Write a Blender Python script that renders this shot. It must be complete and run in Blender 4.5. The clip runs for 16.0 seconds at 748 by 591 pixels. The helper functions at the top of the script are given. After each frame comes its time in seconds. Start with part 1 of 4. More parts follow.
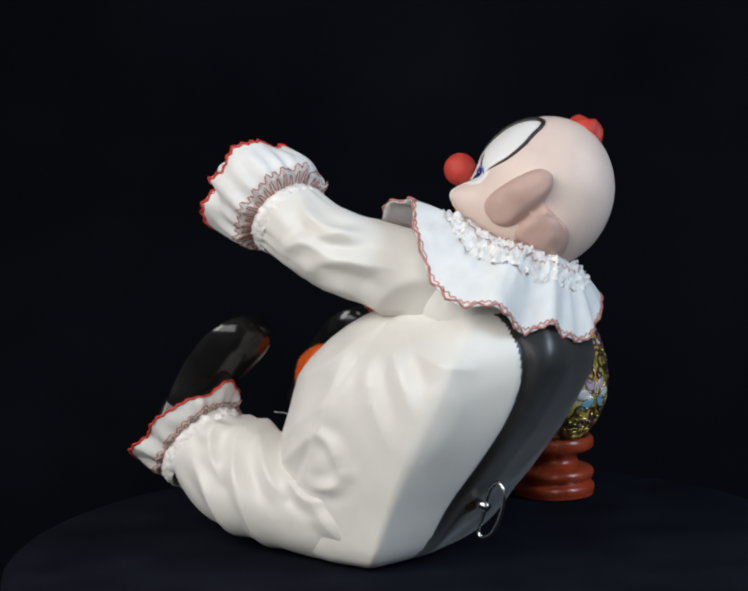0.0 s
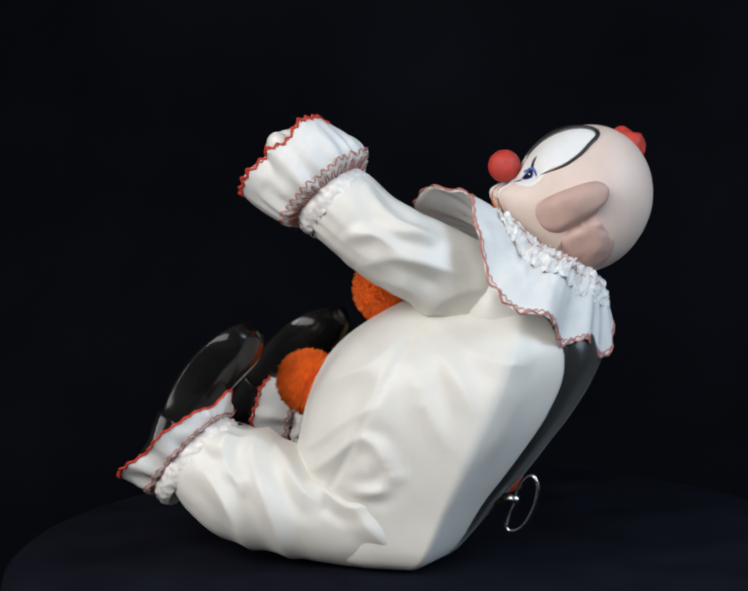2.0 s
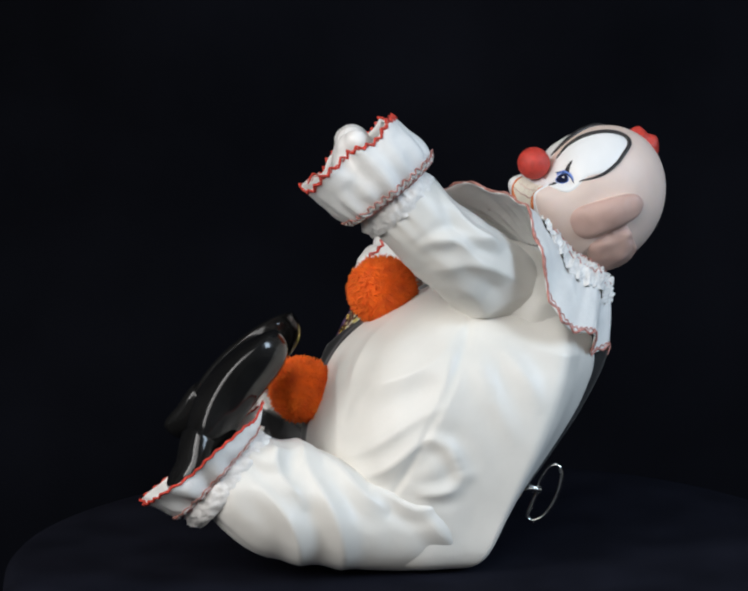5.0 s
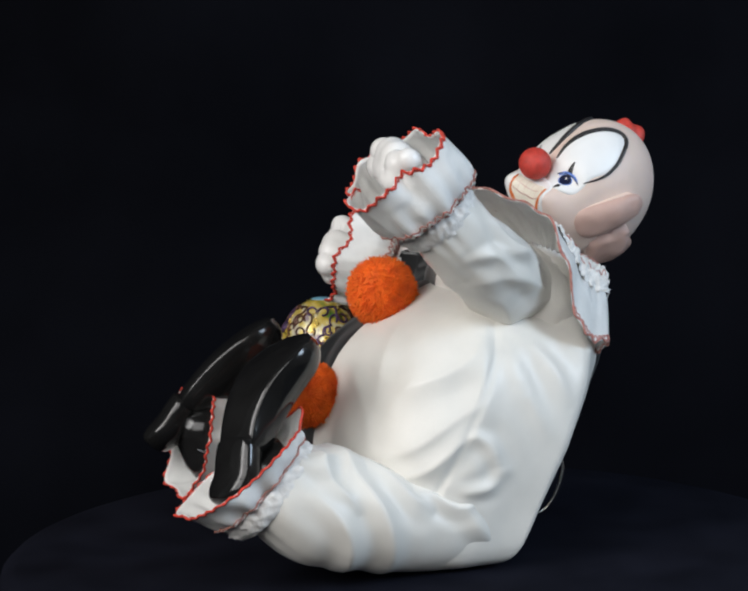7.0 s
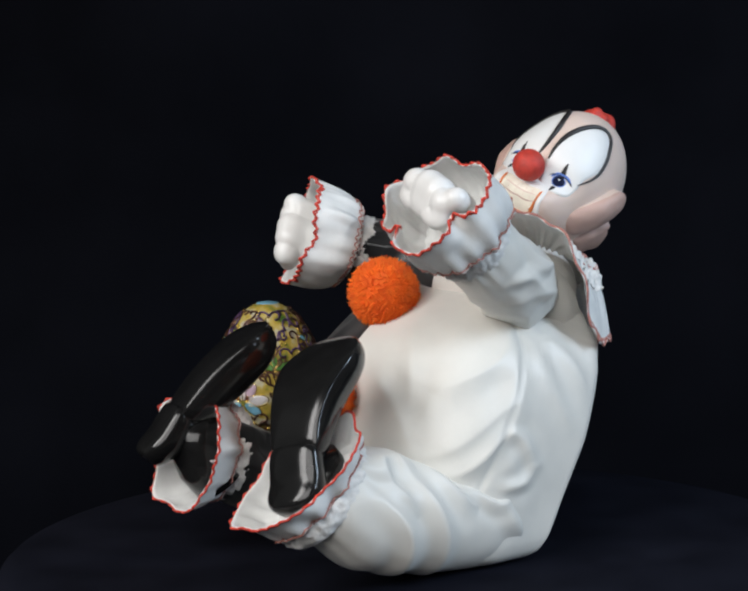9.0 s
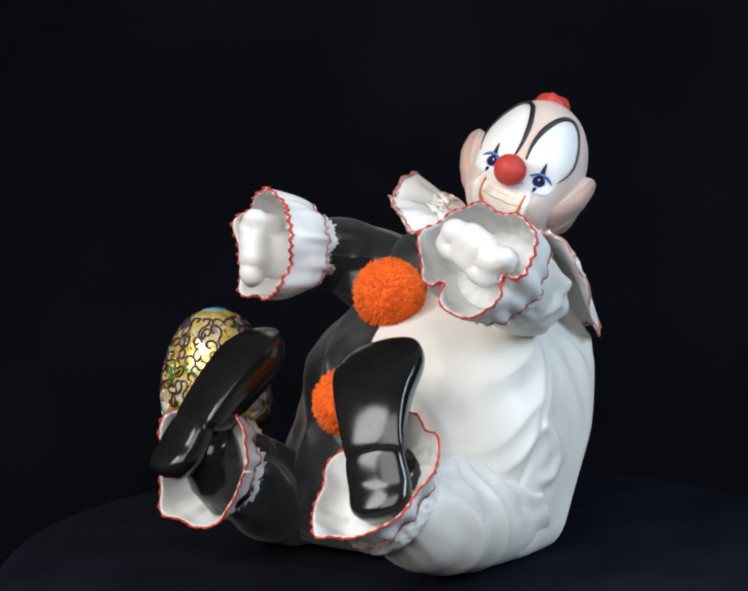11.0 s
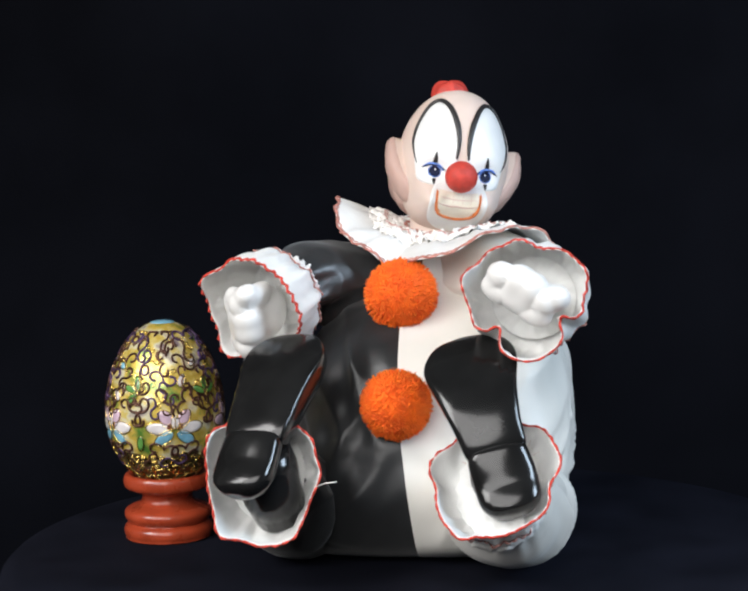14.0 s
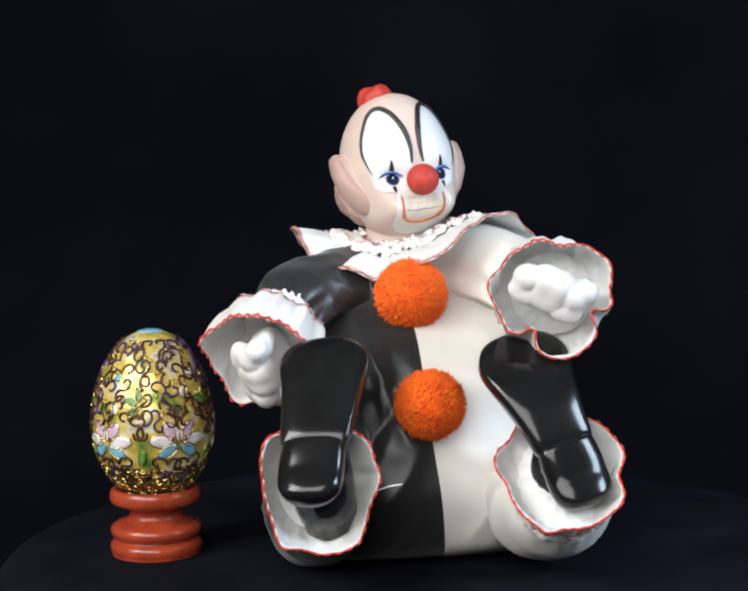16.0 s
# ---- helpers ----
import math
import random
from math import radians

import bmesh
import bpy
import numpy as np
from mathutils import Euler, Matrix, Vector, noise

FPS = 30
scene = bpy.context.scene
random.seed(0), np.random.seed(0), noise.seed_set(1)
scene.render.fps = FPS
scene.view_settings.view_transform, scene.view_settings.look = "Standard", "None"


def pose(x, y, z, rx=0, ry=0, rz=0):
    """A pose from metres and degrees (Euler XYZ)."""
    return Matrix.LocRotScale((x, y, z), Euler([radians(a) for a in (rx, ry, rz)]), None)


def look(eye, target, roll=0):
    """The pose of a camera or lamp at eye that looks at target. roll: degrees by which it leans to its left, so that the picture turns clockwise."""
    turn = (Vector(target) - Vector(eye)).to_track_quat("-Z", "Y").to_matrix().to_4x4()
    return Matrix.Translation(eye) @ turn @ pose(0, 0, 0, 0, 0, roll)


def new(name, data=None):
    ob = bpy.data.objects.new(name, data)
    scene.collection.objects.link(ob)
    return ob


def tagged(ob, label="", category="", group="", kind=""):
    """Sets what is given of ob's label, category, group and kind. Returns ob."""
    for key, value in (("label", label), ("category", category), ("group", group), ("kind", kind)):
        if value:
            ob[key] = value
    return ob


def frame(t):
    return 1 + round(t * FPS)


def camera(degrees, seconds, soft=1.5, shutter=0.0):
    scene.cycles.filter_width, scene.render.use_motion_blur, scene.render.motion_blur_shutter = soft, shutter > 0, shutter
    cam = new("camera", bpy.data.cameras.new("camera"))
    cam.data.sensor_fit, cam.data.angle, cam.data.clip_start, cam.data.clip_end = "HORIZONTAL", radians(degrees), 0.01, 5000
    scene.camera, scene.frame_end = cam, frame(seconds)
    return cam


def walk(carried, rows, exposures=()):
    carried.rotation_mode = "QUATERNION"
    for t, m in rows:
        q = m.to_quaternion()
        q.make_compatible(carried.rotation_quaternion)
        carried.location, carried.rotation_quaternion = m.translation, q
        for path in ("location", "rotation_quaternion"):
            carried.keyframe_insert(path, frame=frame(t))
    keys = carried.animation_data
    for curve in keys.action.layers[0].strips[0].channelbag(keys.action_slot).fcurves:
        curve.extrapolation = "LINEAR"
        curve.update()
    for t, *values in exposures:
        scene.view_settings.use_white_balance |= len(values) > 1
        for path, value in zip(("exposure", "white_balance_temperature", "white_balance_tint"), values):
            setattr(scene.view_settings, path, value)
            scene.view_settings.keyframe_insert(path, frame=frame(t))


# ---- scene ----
cam = camera(24.0, 16.0, soft=2.4)
CAM = pose(0, -0.8, 0.2044, 83.927, 0, 1.46) @ pose(0, 0, 0, 0, 0, -1.043)
walk(cam, [(0, CAM), (16, CAM)], exposures=((0, -0.33), (4, -0.29), (7.5, -0.27), (10, -0.13), (12.5, 0.20), (16, 0.23)))

# the turntable's angle, in degrees, about the z axis
TURN = (
    (0, -118.8), (0.5, -114.0), (1, -109.2), (1.5, -104.6), (2, -100.2), (2.5, -95.9), (3, -91.6), (3.5, -87.4),
    (4, -83.4), (6.5, -64.1), (7, -60.4), (7.5, -56.6), (8, -52.8), (8.5, -49.0), (9, -45.3), (9.5, -41.4),
    (10, -37.2), (12.5, -15.5), (13, -11.6), (13.5, -7.7), (14, -3.9), (14.5, 0), (15, 3.8), (15.5, 7.7), (16, 11.5),
)
# swings of the doll's upper pieces about their pivots: seconds, a rotation vector in degrees and, where it slips, a shift in millimetres
HEAD_SWING = (
    (0, -16.1, -14.7, 7.8), (1, -22.6, -12.9, 4.0), (2, -28.0, -12.9, 2.8), (3, -31.6, -10.0, 2.1), (4, -34.2, -5.5, 1.2),
    (6.5, -33.0, 5.6, 1.4), (7.5, -30.3, 9.6, 2.1), (8.5, -26.6, 12.9, 2.9), (9.5, -21.0, 15.5, 3.1), (10, -18.1, 16.1, 2.9),
    (12.5, -4.5, 11.2, 0.5), (13.5, -1.5, 5.8, 0.6), (14.5, 0.0, -0.0, -0.0), (15.5, -1.0, -6.2, -0.5), (16, -1.1, -9.0, -1.4),
)
LEFT_ARM_SWING = (
    (0, -24.3, -17.3, 3.3), (1, -30.6, -17.5, 8.3), (2, -34.7, -18.1, 10.8), (3, -36.8, -18.1, 11.6), (4, -38.2, -16.4, 13.0),
    (6.5, -37.1, -9.1, 14.3), (7.5, -33.9, -5.4, 14.6), (8.5, -29.5, -2.6, 14.6), (9.5, -24.2, 0.7, 13.4), (10, -20.7, 2.5, 12.5),
    (12.5, -6.1, 6.4, 5.6), (13.5, -2.7, 3.9, 2.5), (14.5, 0.0, -0.0, -0.0), (15.5, 1.2, -3.2, -2.5), (16, 1.0, -4.7, -3.7),
)
RIGHT_ARM_SWING = (
    (0, -40, -36, -6, 2, 3, -3), (2, -53, -40, -7, 3, 4, -3), (4, -58, -38, -7.5, 4, 6, -4), (6.5, -57.0, -28.5, -7.1, 4, 7, -5), (7.5, -53.0, -19.5, -5.4, 4, 7, -5),
    (8.5, -46.3, -10.0, -3.1, 3, 5, -3), (9.5, -39.0, -1.2, -1.3, 1, 2, -1), (10, -35.0, 1.9, -0.8), (12.5, -14.5, 2.4, 4.3), (13.5, -5.0, 2.6, 3.3),
    (14.5, 3.0, -0.0, -0.0), (16, 9.0, -10.7, -1.6),
)
# the head's own nod on its neck: seconds, a rotation vector in degrees, a shift in millimetres
HEAD_TRIM = (
    (0, -5.2, -5.2, 6.2, 1.0, -0.4, -3.0), (1, -4.8, -4.7, 6.3, -0.4, 1.7, -2.2), (2, -4.0, -3.6, 6.7, -0.4, 1.0, -0.8), (3, -3.2, -2.7, 7.0, -0.4, 0.3, 0.4),
    (4, -2.6, -2.2, 6.6, -0.5, 0.0, 0.8), (6.5, -0.4, -2.0, 3.2, -0.8, -0.1, 1.4), (7.5, -0.6, -1.8, 3.1, -1.2, -0.4, 1.2), (8.5, -1.7, -1.5, 4.0, -1.7, -0.9, 0.6),
    (9.5, -2.6, -1.4, 4.7, -2.1, -1.3, 0.0), (10, -2.5, -1.4, 4.6, -2.0, -1.3, 0.0), (12.5, -1.2, -1.6, 3.2, -1.3, -0.9, 0.2), (13.5, -0.2, -1.9, 2.8, -1.1, -0.7, 0.5),
    (14.5, 1.2, -2.5, 2.4, -0.8, -0.5, 1.2), (15.5, 2.5, -3.2, 1.9, -0.5, -0.4, 2.0), (16, 3.0, -3.5, 1.7, -0.5, -0.4, 2.3),
)
HEAD_MIDDLE = Vector((0.0111, 0.0429, 0.1767))
HEAD_PIVOT = Vector((0.0179, 0.0357, 0.1009))
LEFT_PIVOT = Vector((0.0167, 0.0091, 0.1042))
RIGHT_PIVOT = Vector((-0.0344, 0.0302, 0.1007))

# ---- light ----
world = bpy.data.worlds.new("world")
scene.world = world
world.use_nodes = True
world.node_tree.nodes["Background"].inputs[0].default_value = (0.7, 0.8, 1.0, 1)
world.node_tree.nodes["Background"].inputs[1].default_value = 0.004


def area_lamp(name, eye, target, size, watts, colour):
    data = bpy.data.lights.new(name, "AREA")
    data.shape, data.size, data.size_y, data.energy, data.color = "RECTANGLE", size[0], size[1], watts, colour
    ob = new(name, data)
    ob.matrix_world = look(eye, target)
    return ob


area_lamp("tall_window_light", (-1.25, -0.95, 1.05), (0, 0, 0.09), (0.60, 0.95), 20, (1.0, 0.985, 0.975))
# added frontal fill with no known source; thins the shoe's shadow, brightens the cuffs
area_lamp("front_fill_light", (-0.40, -1.40, 0.88), (0, 0, 0.09), (1.3, 0.95), 19.5, (1.0, 0.985, 0.975))
area_lamp("side_window_light", (1.15, -0.55, 0.72), (0, 0, 0.09), (0.40, 0.6), 15, (0.66, 0.82, 1.0))
scene.view_settings.exposure = 0.0


# ---- materials ----
def material(name, base, rough=0.5, metal=0.0, vary=0.12, scale=60.0, bump=0.15, bump_scale=400.0, coat=0.0, sheen=0.0, sub=0.0, spec=0.5, folds=0.0, fold_scale=20.0):
    """A surface with colour variation at a coarse scale and relief at a fine one."""
    m = bpy.data.materials.new(name)
    m.use_nodes = True
    nt = m.node_tree
    b = nt.nodes["Principled BSDF"]
    tc = nt.nodes.new("ShaderNodeTexCoord")
    n1 = nt.nodes.new("ShaderNodeTexNoise")
    n1.inputs["Scale"].default_value, n1.inputs["Detail"].default_value = scale, 6
    ramp = nt.nodes.new("ShaderNodeValToRGB")
    lo = [c * (1 - vary) for c in base]
    hi = [min(1, c * (1 + vary)) for c in base]
    ramp.color_ramp.elements[0].color, ramp.color_ramp.elements[1].color = (*lo, 1), (*hi, 1)
    ramp.color_ramp.elements[0].position, ramp.color_ramp.elements[1].position = 0.3, 0.7
    n2 = nt.nodes.new("ShaderNodeTexNoise")
    n2.inputs["Scale"].default_value, n2.inputs["Detail"].default_value = bump_scale, 4
    bp = nt.nodes.new("ShaderNodeBump")
    bp.inputs["Strength"].default_value, bp.inputs["Distance"].default_value = bump, 0.0006
    rr = nt.nodes.new("ShaderNodeMapRange")
    rr.inputs["To Min"].default_value, rr.inputs["To Max"].default_value = max(0.02, rough * 0.8), min(1, rough * 1.2)
    nt.links.new(tc.outputs["Object"], n1.inputs["Vector"])
    nt.links.new(tc.outputs["Object"], n2.inputs["Vector"])
    nt.links.new(n1.outputs["Fac"], ramp.inputs["Fac"])
    nt.links.new(ramp.outputs["Color"], b.inputs["Base Color"])
    nt.links.new(n1.outputs["Fac"], rr.inputs["Value"])
    nt.links.new(rr.outputs["Result"], b.inputs["Roughness"])
    nt.links.new(n2.outputs["Fac"], bp.inputs["Height"])
    nt.links.new(bp.outputs["Normal"], b.inputs["Normal"])
    if folds:
        n3 = nt.nodes.new("ShaderNodeTexNoise")
        n3.noise_type = "RIDGED_MULTIFRACTAL"
        n3.inputs["Scale"].default_value, n3.inputs["Detail"].default_value = fold_scale, 3.0
        n3.inputs["Distortion"].default_value = 0.6
        mp = nt.nodes.new("ShaderNodeMapping")
        mp.inputs["Scale"].default_value, mp.inputs["Rotation"].default_value = (1.0, 1.0, 0.55), (0.5, 0.2, 0.3)
        b3 = nt.nodes.new("ShaderNodeBump")
        b3.inputs["Strength"].default_value, b3.inputs["Distance"].default_value = 0.7, folds
        nt.links.new(tc.outputs["Object"], mp.inputs["Vector"])
        nt.links.new(mp.outputs["Vector"], n3.inputs["Vector"])
        nt.links.new(n3.outputs["Fac"], b3.inputs["Height"])
        nt.links.new(b3.outputs["Normal"], bp.inputs["Normal"])
    b.inputs["Metallic"].default_value = metal
    b.inputs["Specular IOR Level"].default_value = spec
    b.inputs["Coat Weight"].default_value, b.inputs["Coat Roughness"].default_value = coat, 0.08
    b.inputs["Sheen Weight"].default_value = sheen
    if sub:
        b.inputs["Subsurface Weight"].default_value = sub
        b.inputs["Subsurface Radius"].default_value = (0.004, 0.002, 0.001)
    return m


WHITE_SATIN = material("white_satin", (0.74, 0.72, 0.67), 0.40, 0, 0.05, 45, 0.16, 1500, sheen=0.15, spec=0.45, folds=0.0030, fold_scale=22)
BLACK_SATIN = material("black_satin", (0.014, 0.015, 0.016), 0.37, 0, 0.3, 40, 0.2, 220, sheen=0.2, folds=0.0055, fold_scale=30)
ORGANZA = material("white_organza", (0.89, 0.89, 0.87), 0.55, 0, 0.06, 120, 0.3, 900, sheen=0.1, folds=0.0022, fold_scale=75)
LACE = material("gathered_lace", (0.80, 0.78, 0.75), 0.7, 0, 0.15, 300, 0.6, 900)
def let_light_through(m, share):
    """Thin cloth: part of the light that falls on one side leaves on the other."""
    nt = m.node_tree
    out, b = nt.nodes["Material Output"], nt.nodes["Principled BSDF"]
    tr, mix = nt.nodes.new("ShaderNodeBsdfTranslucent"), nt.nodes.new("ShaderNodeMixShader")
    tr.inputs["Color"].default_value = (0.95, 0.95, 0.94, 1)
    mix.inputs[0].default_value = share
    nt.links.new(b.outputs["BSDF"], mix.inputs[1])
    nt.links.new(tr.outputs["BSDF"], mix.inputs[2])
    nt.links.new(mix.outputs["Shader"], out.inputs["Surface"])


let_light_through(ORGANZA, 0.18)
RED_THREAD = material("red_thread", (0.60, 0.05, 0.028), 0.7, 0, 0.35, 500, 0.5, 2000)
PINK_THREAD = material("faded_thread", (0.52, 0.22, 0.18), 0.7, 0, 0.35, 500, 0.5, 2000)
SKIN = material("bisque_skin", (0.70, 0.56, 0.49), 0.5, 0, 0.05, 70, 0.06, 900, sub=0.05)
EAR_SKIN = material("bisque_ear", (0.52, 0.35, 0.30), 0.55, 0, 0.1, 90, 0.1, 900, sub=0.05)
FACE_WHITE = material("white_face_paint", (0.80, 0.80, 0.79), 0.42, 0, 0.03, 90, 0.06, 900)
BLACK_PAINT = material("black_paint", (0.02, 0.018, 0.018), 0.45, 0, 0.3, 300, 0.1, 900)
BLUE_PAINT = material("blue_paint", (0.10, 0.20, 0.55), 0.45, 0, 0.4, 600, 0.1, 900)
NAVY_PAINT = material("navy_paint", (0.006, 0.009, 0.035), 0.55, 0, 0.4, 600, 0.1, 900, spec=0.15)
LIP_PAINT = material("orange_lip_paint", (0.62, 0.17, 0.04), 0.45, 0, 0.3, 300, 0.1, 900)
TOOTH_PAINT = material("cream_tooth_paint", (0.78, 0.73, 0.62), 0.4, 0, 0.1, 200, 0.1, 900)
RED_PAINT = material("red_flock", (0.52, 0.045, 0.03), 0.6, 0, 0.2, 300, 0.4, 1500)
PORCELAIN = material("white_porcelain", (0.80, 0.79, 0.77), 0.3, 0, 0.03, 60, 0.05, 300)
BLACK_GLAZE = material("black_glaze", (0.010, 0.010, 0.010), 0.17, 0, 0.3, 60, 0.03, 120, coat=0.2, spec=0.35)
METAL = material("nickel_wire", (0.75, 0.74, 0.72), 0.22, 1.0, 0.1, 300, 0.1, 900)
BRASS = material("brass", (0.55, 0.40, 0.18), 0.3, 1.0, 0.2, 300, 0.1, 900)
ORANGE_YARN = material("orange_yarn", (1.0, 0.150, 0.008), 0.85, 0, 0.25, 160, 0.4, 1200, sub=0.35)
RED_WOOD = material("red_lacquered_wood", (0.34, 0.048, 0.018), 0.28, 0, 0.22, 90, 0.12, 300, coat=0.3)
BLACK_CLOTH = material("black_cloth", (0.0082, 0.0089, 0.0142), 0.95, 0, 0.3, 25, 0.5, 1400, spec=0.02)
BACKDROP_CLOTH = material("backdrop_cloth", (0.0034, 0.0037, 0.0055), 0.95, 0, 0.35, 6, 0.5, 700, spec=0.02)
# pale so that the unseen walls throw soft fill back on the doll
BOUNCE_WALL = material("pale_bounce_wall", (0.42, 0.41, 0.39), 0.9, 0, 0.08, 3, 0.1, 60)
VIOLET_WIRE = material("violet_wire", (0.09, 0.05, 0.13), 0.35, 0.5, 0.4, 120, 0.1, 900)
WIRE = material("copper_wire", (0.10, 0.045, 0.03), 0.35, 0.6, 0.5, 120, 0.1, 900)
GOLD_WIRE = material("gold_wire", (0.85, 0.60, 0.20), 0.25, 1.0, 0.3, 120, 0.1, 900)


def enamel_material():
    """Gold foil under enamel, in cells of changing colour."""
    m = material("gold_enamel", (0.6, 0.45, 0.12), 0.25, 0.4, 0.2, 90, 0.8, 190, coat=0.7)
    nt = m.node_tree
    b = nt.nodes["Principled BSDF"]
    tc = nt.nodes.new("ShaderNodeTexCoord")
    vor = nt.nodes.new("ShaderNodeTexNoise")
    vor.inputs["Scale"].default_value, vor.inputs["Detail"].default_value = 105, 3
    sep = nt.nodes.new("ShaderNodeSeparateColor")
    ramp = nt.nodes.new("ShaderNodeValToRGB")
    ramp.color_ramp.interpolation = "EASE"
    for i, (p, c) in enumerate(((0.30, (0.12, 0.28, 0.05)), (0.39, (0.42, 0.42, 0.08)), (0.46, (0.78, 0.56, 0.10)), (0.54, (0.88, 0.70, 0.22)),
                                (0.61, (0.90, 0.84, 0.56)), (0.70, (0.50, 0.40, 0.42)))):
        e = ramp.color_ramp.elements[i] if i < 2 else ramp.color_ramp.elements.new(p)
        e.position, e.color = p, (*c, 1)
    nt.links.new(tc.outputs["Object"], vor.inputs["Vector"])
    nt.links.new(vor.outputs["Color"], sep.inputs["Color"])
    nt.links.new(sep.outputs["Red"], ramp.inputs["Fac"])
    nt.links.new(ramp.outputs["Color"], b.inputs["Base Color"])
    return m


ENAMEL = enamel_material()
PINK_ENAMEL = material("pink_enamel", (0.62, 0.45, 0.55), 0.25, 0, 0.25, 150, 0.1, 500, coat=0.6)
WHITE_ENAMEL = material("white_enamel", (0.72, 0.68, 0.68), 0.25, 0, 0.2, 150, 0.1, 500, coat=0.6)
BLUE_ENAMEL = material("blue_enamel", (0.20, 0.45, 0.60), 0.25, 0, 0.3, 150, 0.1, 500, coat=0.6)
GREEN_ENAMEL = material("green_enamel", (0.10, 0.26, 0.06), 0.25, 0, 0.4, 150, 0.1, 500, coat=0.6)
DARK_ENAMEL = material("dark_enamel", (0.09, 0.065, 0.02), 0.28, 0.3, 0.5, 120, 0.3, 260, coat=0.6)
MAROON_ENAMEL = material("maroon_enamel", (0.20, 0.06, 0.05), 0.25, 0, 0.3, 150, 0.1, 500, coat=0.6)


# ---- building helpers ----
class Build:
    """Gathers grids, tubes and fans of one mesh. Lengths in millimetres."""

    def __init__(self):
        self.v, self.f, self.m, self.mats = [], [], [], []

    def slot(self, mat):
        if mat not in self.mats:
            self.mats.append(mat)
        return self.mats.index(mat)

    def grid(self, rows, mat, closed=True, choose=None, caps=False):
        """rows: rings of points of equal length; choose(centre) may name another material."""
        base, n = len(self.v), len(rows[0])
        for r in rows:
            self.v.extend(tuple(p) for p in r)
        k = self.slot(mat)
        for i in range(len(rows) - 1):
            for j in range(n if closed else n - 1):
                a, b = base + i * n + j, base + i * n + (j + 1) % n
                face = (a, b, b + n, a + n)
                self.f.append(face)
                if choose:
                    c = sum((Vector(self.v[q]) for q in face), Vector()) / 4
                    k = self.slot(choose(c))
                self.m.append(k)
        if caps:
            for i in (0, len(rows) - 1):
                ring = [base + i * n + j for j in range(n)]
                self.f.append(tuple(ring if i else ring[::-1]))
                self.m.append(k)
        return self

    def tube(self, path, radius, mat, sides=6, closed=False, caps=True):
        path = [Vector(p) for p in path]
        n = len(path)
        rows, side = [], None
        for i, p in enumerate(path):
            a = path[(i - 1) % n] if closed or i else p
            b = path[(i + 1) % n] if closed or i < n - 1 else p
            d = (b - a).normalized() if (b - a).length > 1e-9 else Vector((0, 0, 1))
            if side is None:
                side = d.orthogonal().normalized()
            side = (side - d * side.dot(d))
            side = side.normalized() if side.length > 1e-6 else d.orthogonal().normalized()
            up = d.cross(side)
            r = radius[i] if isinstance(radius, (list, tuple)) else radius
            rows.append([p + (side * math.cos(t) + up * math.sin(t)) * r for t in (math.tau * j / sides for j in range(sides))])
        if closed:
            rows.append(rows[0])
        return self.grid(rows, mat, caps=caps and not closed)

    def ball(self, centre, radii, mat, nu=24, nv=14, shape=None, turn=None, choose=None):
        """An ellipsoid; shape(unit vector) gives a factor on its radius."""
        rows = []
        for i in range(nv + 1):
            th = math.pi * (0.001 + 0.998 * i / nv)
            row = []
            for j in range(nu):
                ph = math.tau * j / nu
                d = Vector((math.sin(th) * math.cos(ph), math.sin(th) * math.sin(ph), math.cos(th)))
                k = shape(d) if shape else 1.0
                p = Vector((d.x * radii[0], d.y * radii[1], d.z * radii[2])) * k
                row.append((turn @ p if turn else p) + Vector(centre))
            rows.append(row)
        return self.grid(rows, mat, choose=choose)

    def move(self, fn, start=0):
        for i in range(start, len(self.v)):
            self.v[i] = tuple(fn(Vector(self.v[i])))

    def link(self, name, parent=None, origin=(0, 0, 0), label="", smooth=True):
        me = bpy.data.meshes.new(name)
        o = Vector(origin)
        me.from_pydata([tuple(Vector(p) * 0.001 - o) for p in self.v], [], self.f)
        for m in self.mats:
            me.materials.append(m)
        me.polygons.foreach_set("material_index", self.m)
        bm = bmesh.new()
        bm.from_mesh(me)
        bmesh.ops.recalc_face_normals(bm, faces=bm.faces)
        bm.to_mesh(me)
        bm.free()
        me.polygons.foreach_set("use_smooth", [smooth] * len(me.polygons))
        ob = new(name, me)
        ob.location = o
        if parent:
            ob.parent = parent
        if label:
            tagged(ob, label)
        return ob


def spline(points, steps=6, closed=False):
    """A Catmull-Rom curve through tuples of any length."""
    n, out = len(points), []
    pts = [np.array(p, float) for p in points]
    for i in range(n if closed else n - 1):
        p0 = pts[(i - 1) % n] if closed or i else pts[0]
        p1, p2 = pts[i], pts[(i + 1) % n]
        p3 = pts[(i + 2) % n] if closed or i < n - 2 else pts[-1]
        for s in range(steps):
            t = s / steps
            out.append(0.5 * (2 * p1 + (p2 - p0) * t + (2 * p0 - 5 * p1 + 4 * p2 - p3) * t * t + (3 * p1 - p0 - 3 * p2 + p3) * t ** 3))
    if not closed:
        out.append(pts[-1])
    return out


def fold(p, scale, seed=0.0):
    return noise.noise(Vector((p[0] * scale + seed, p[1] * scale + seed * 1.7, p[2] * scale - seed)))


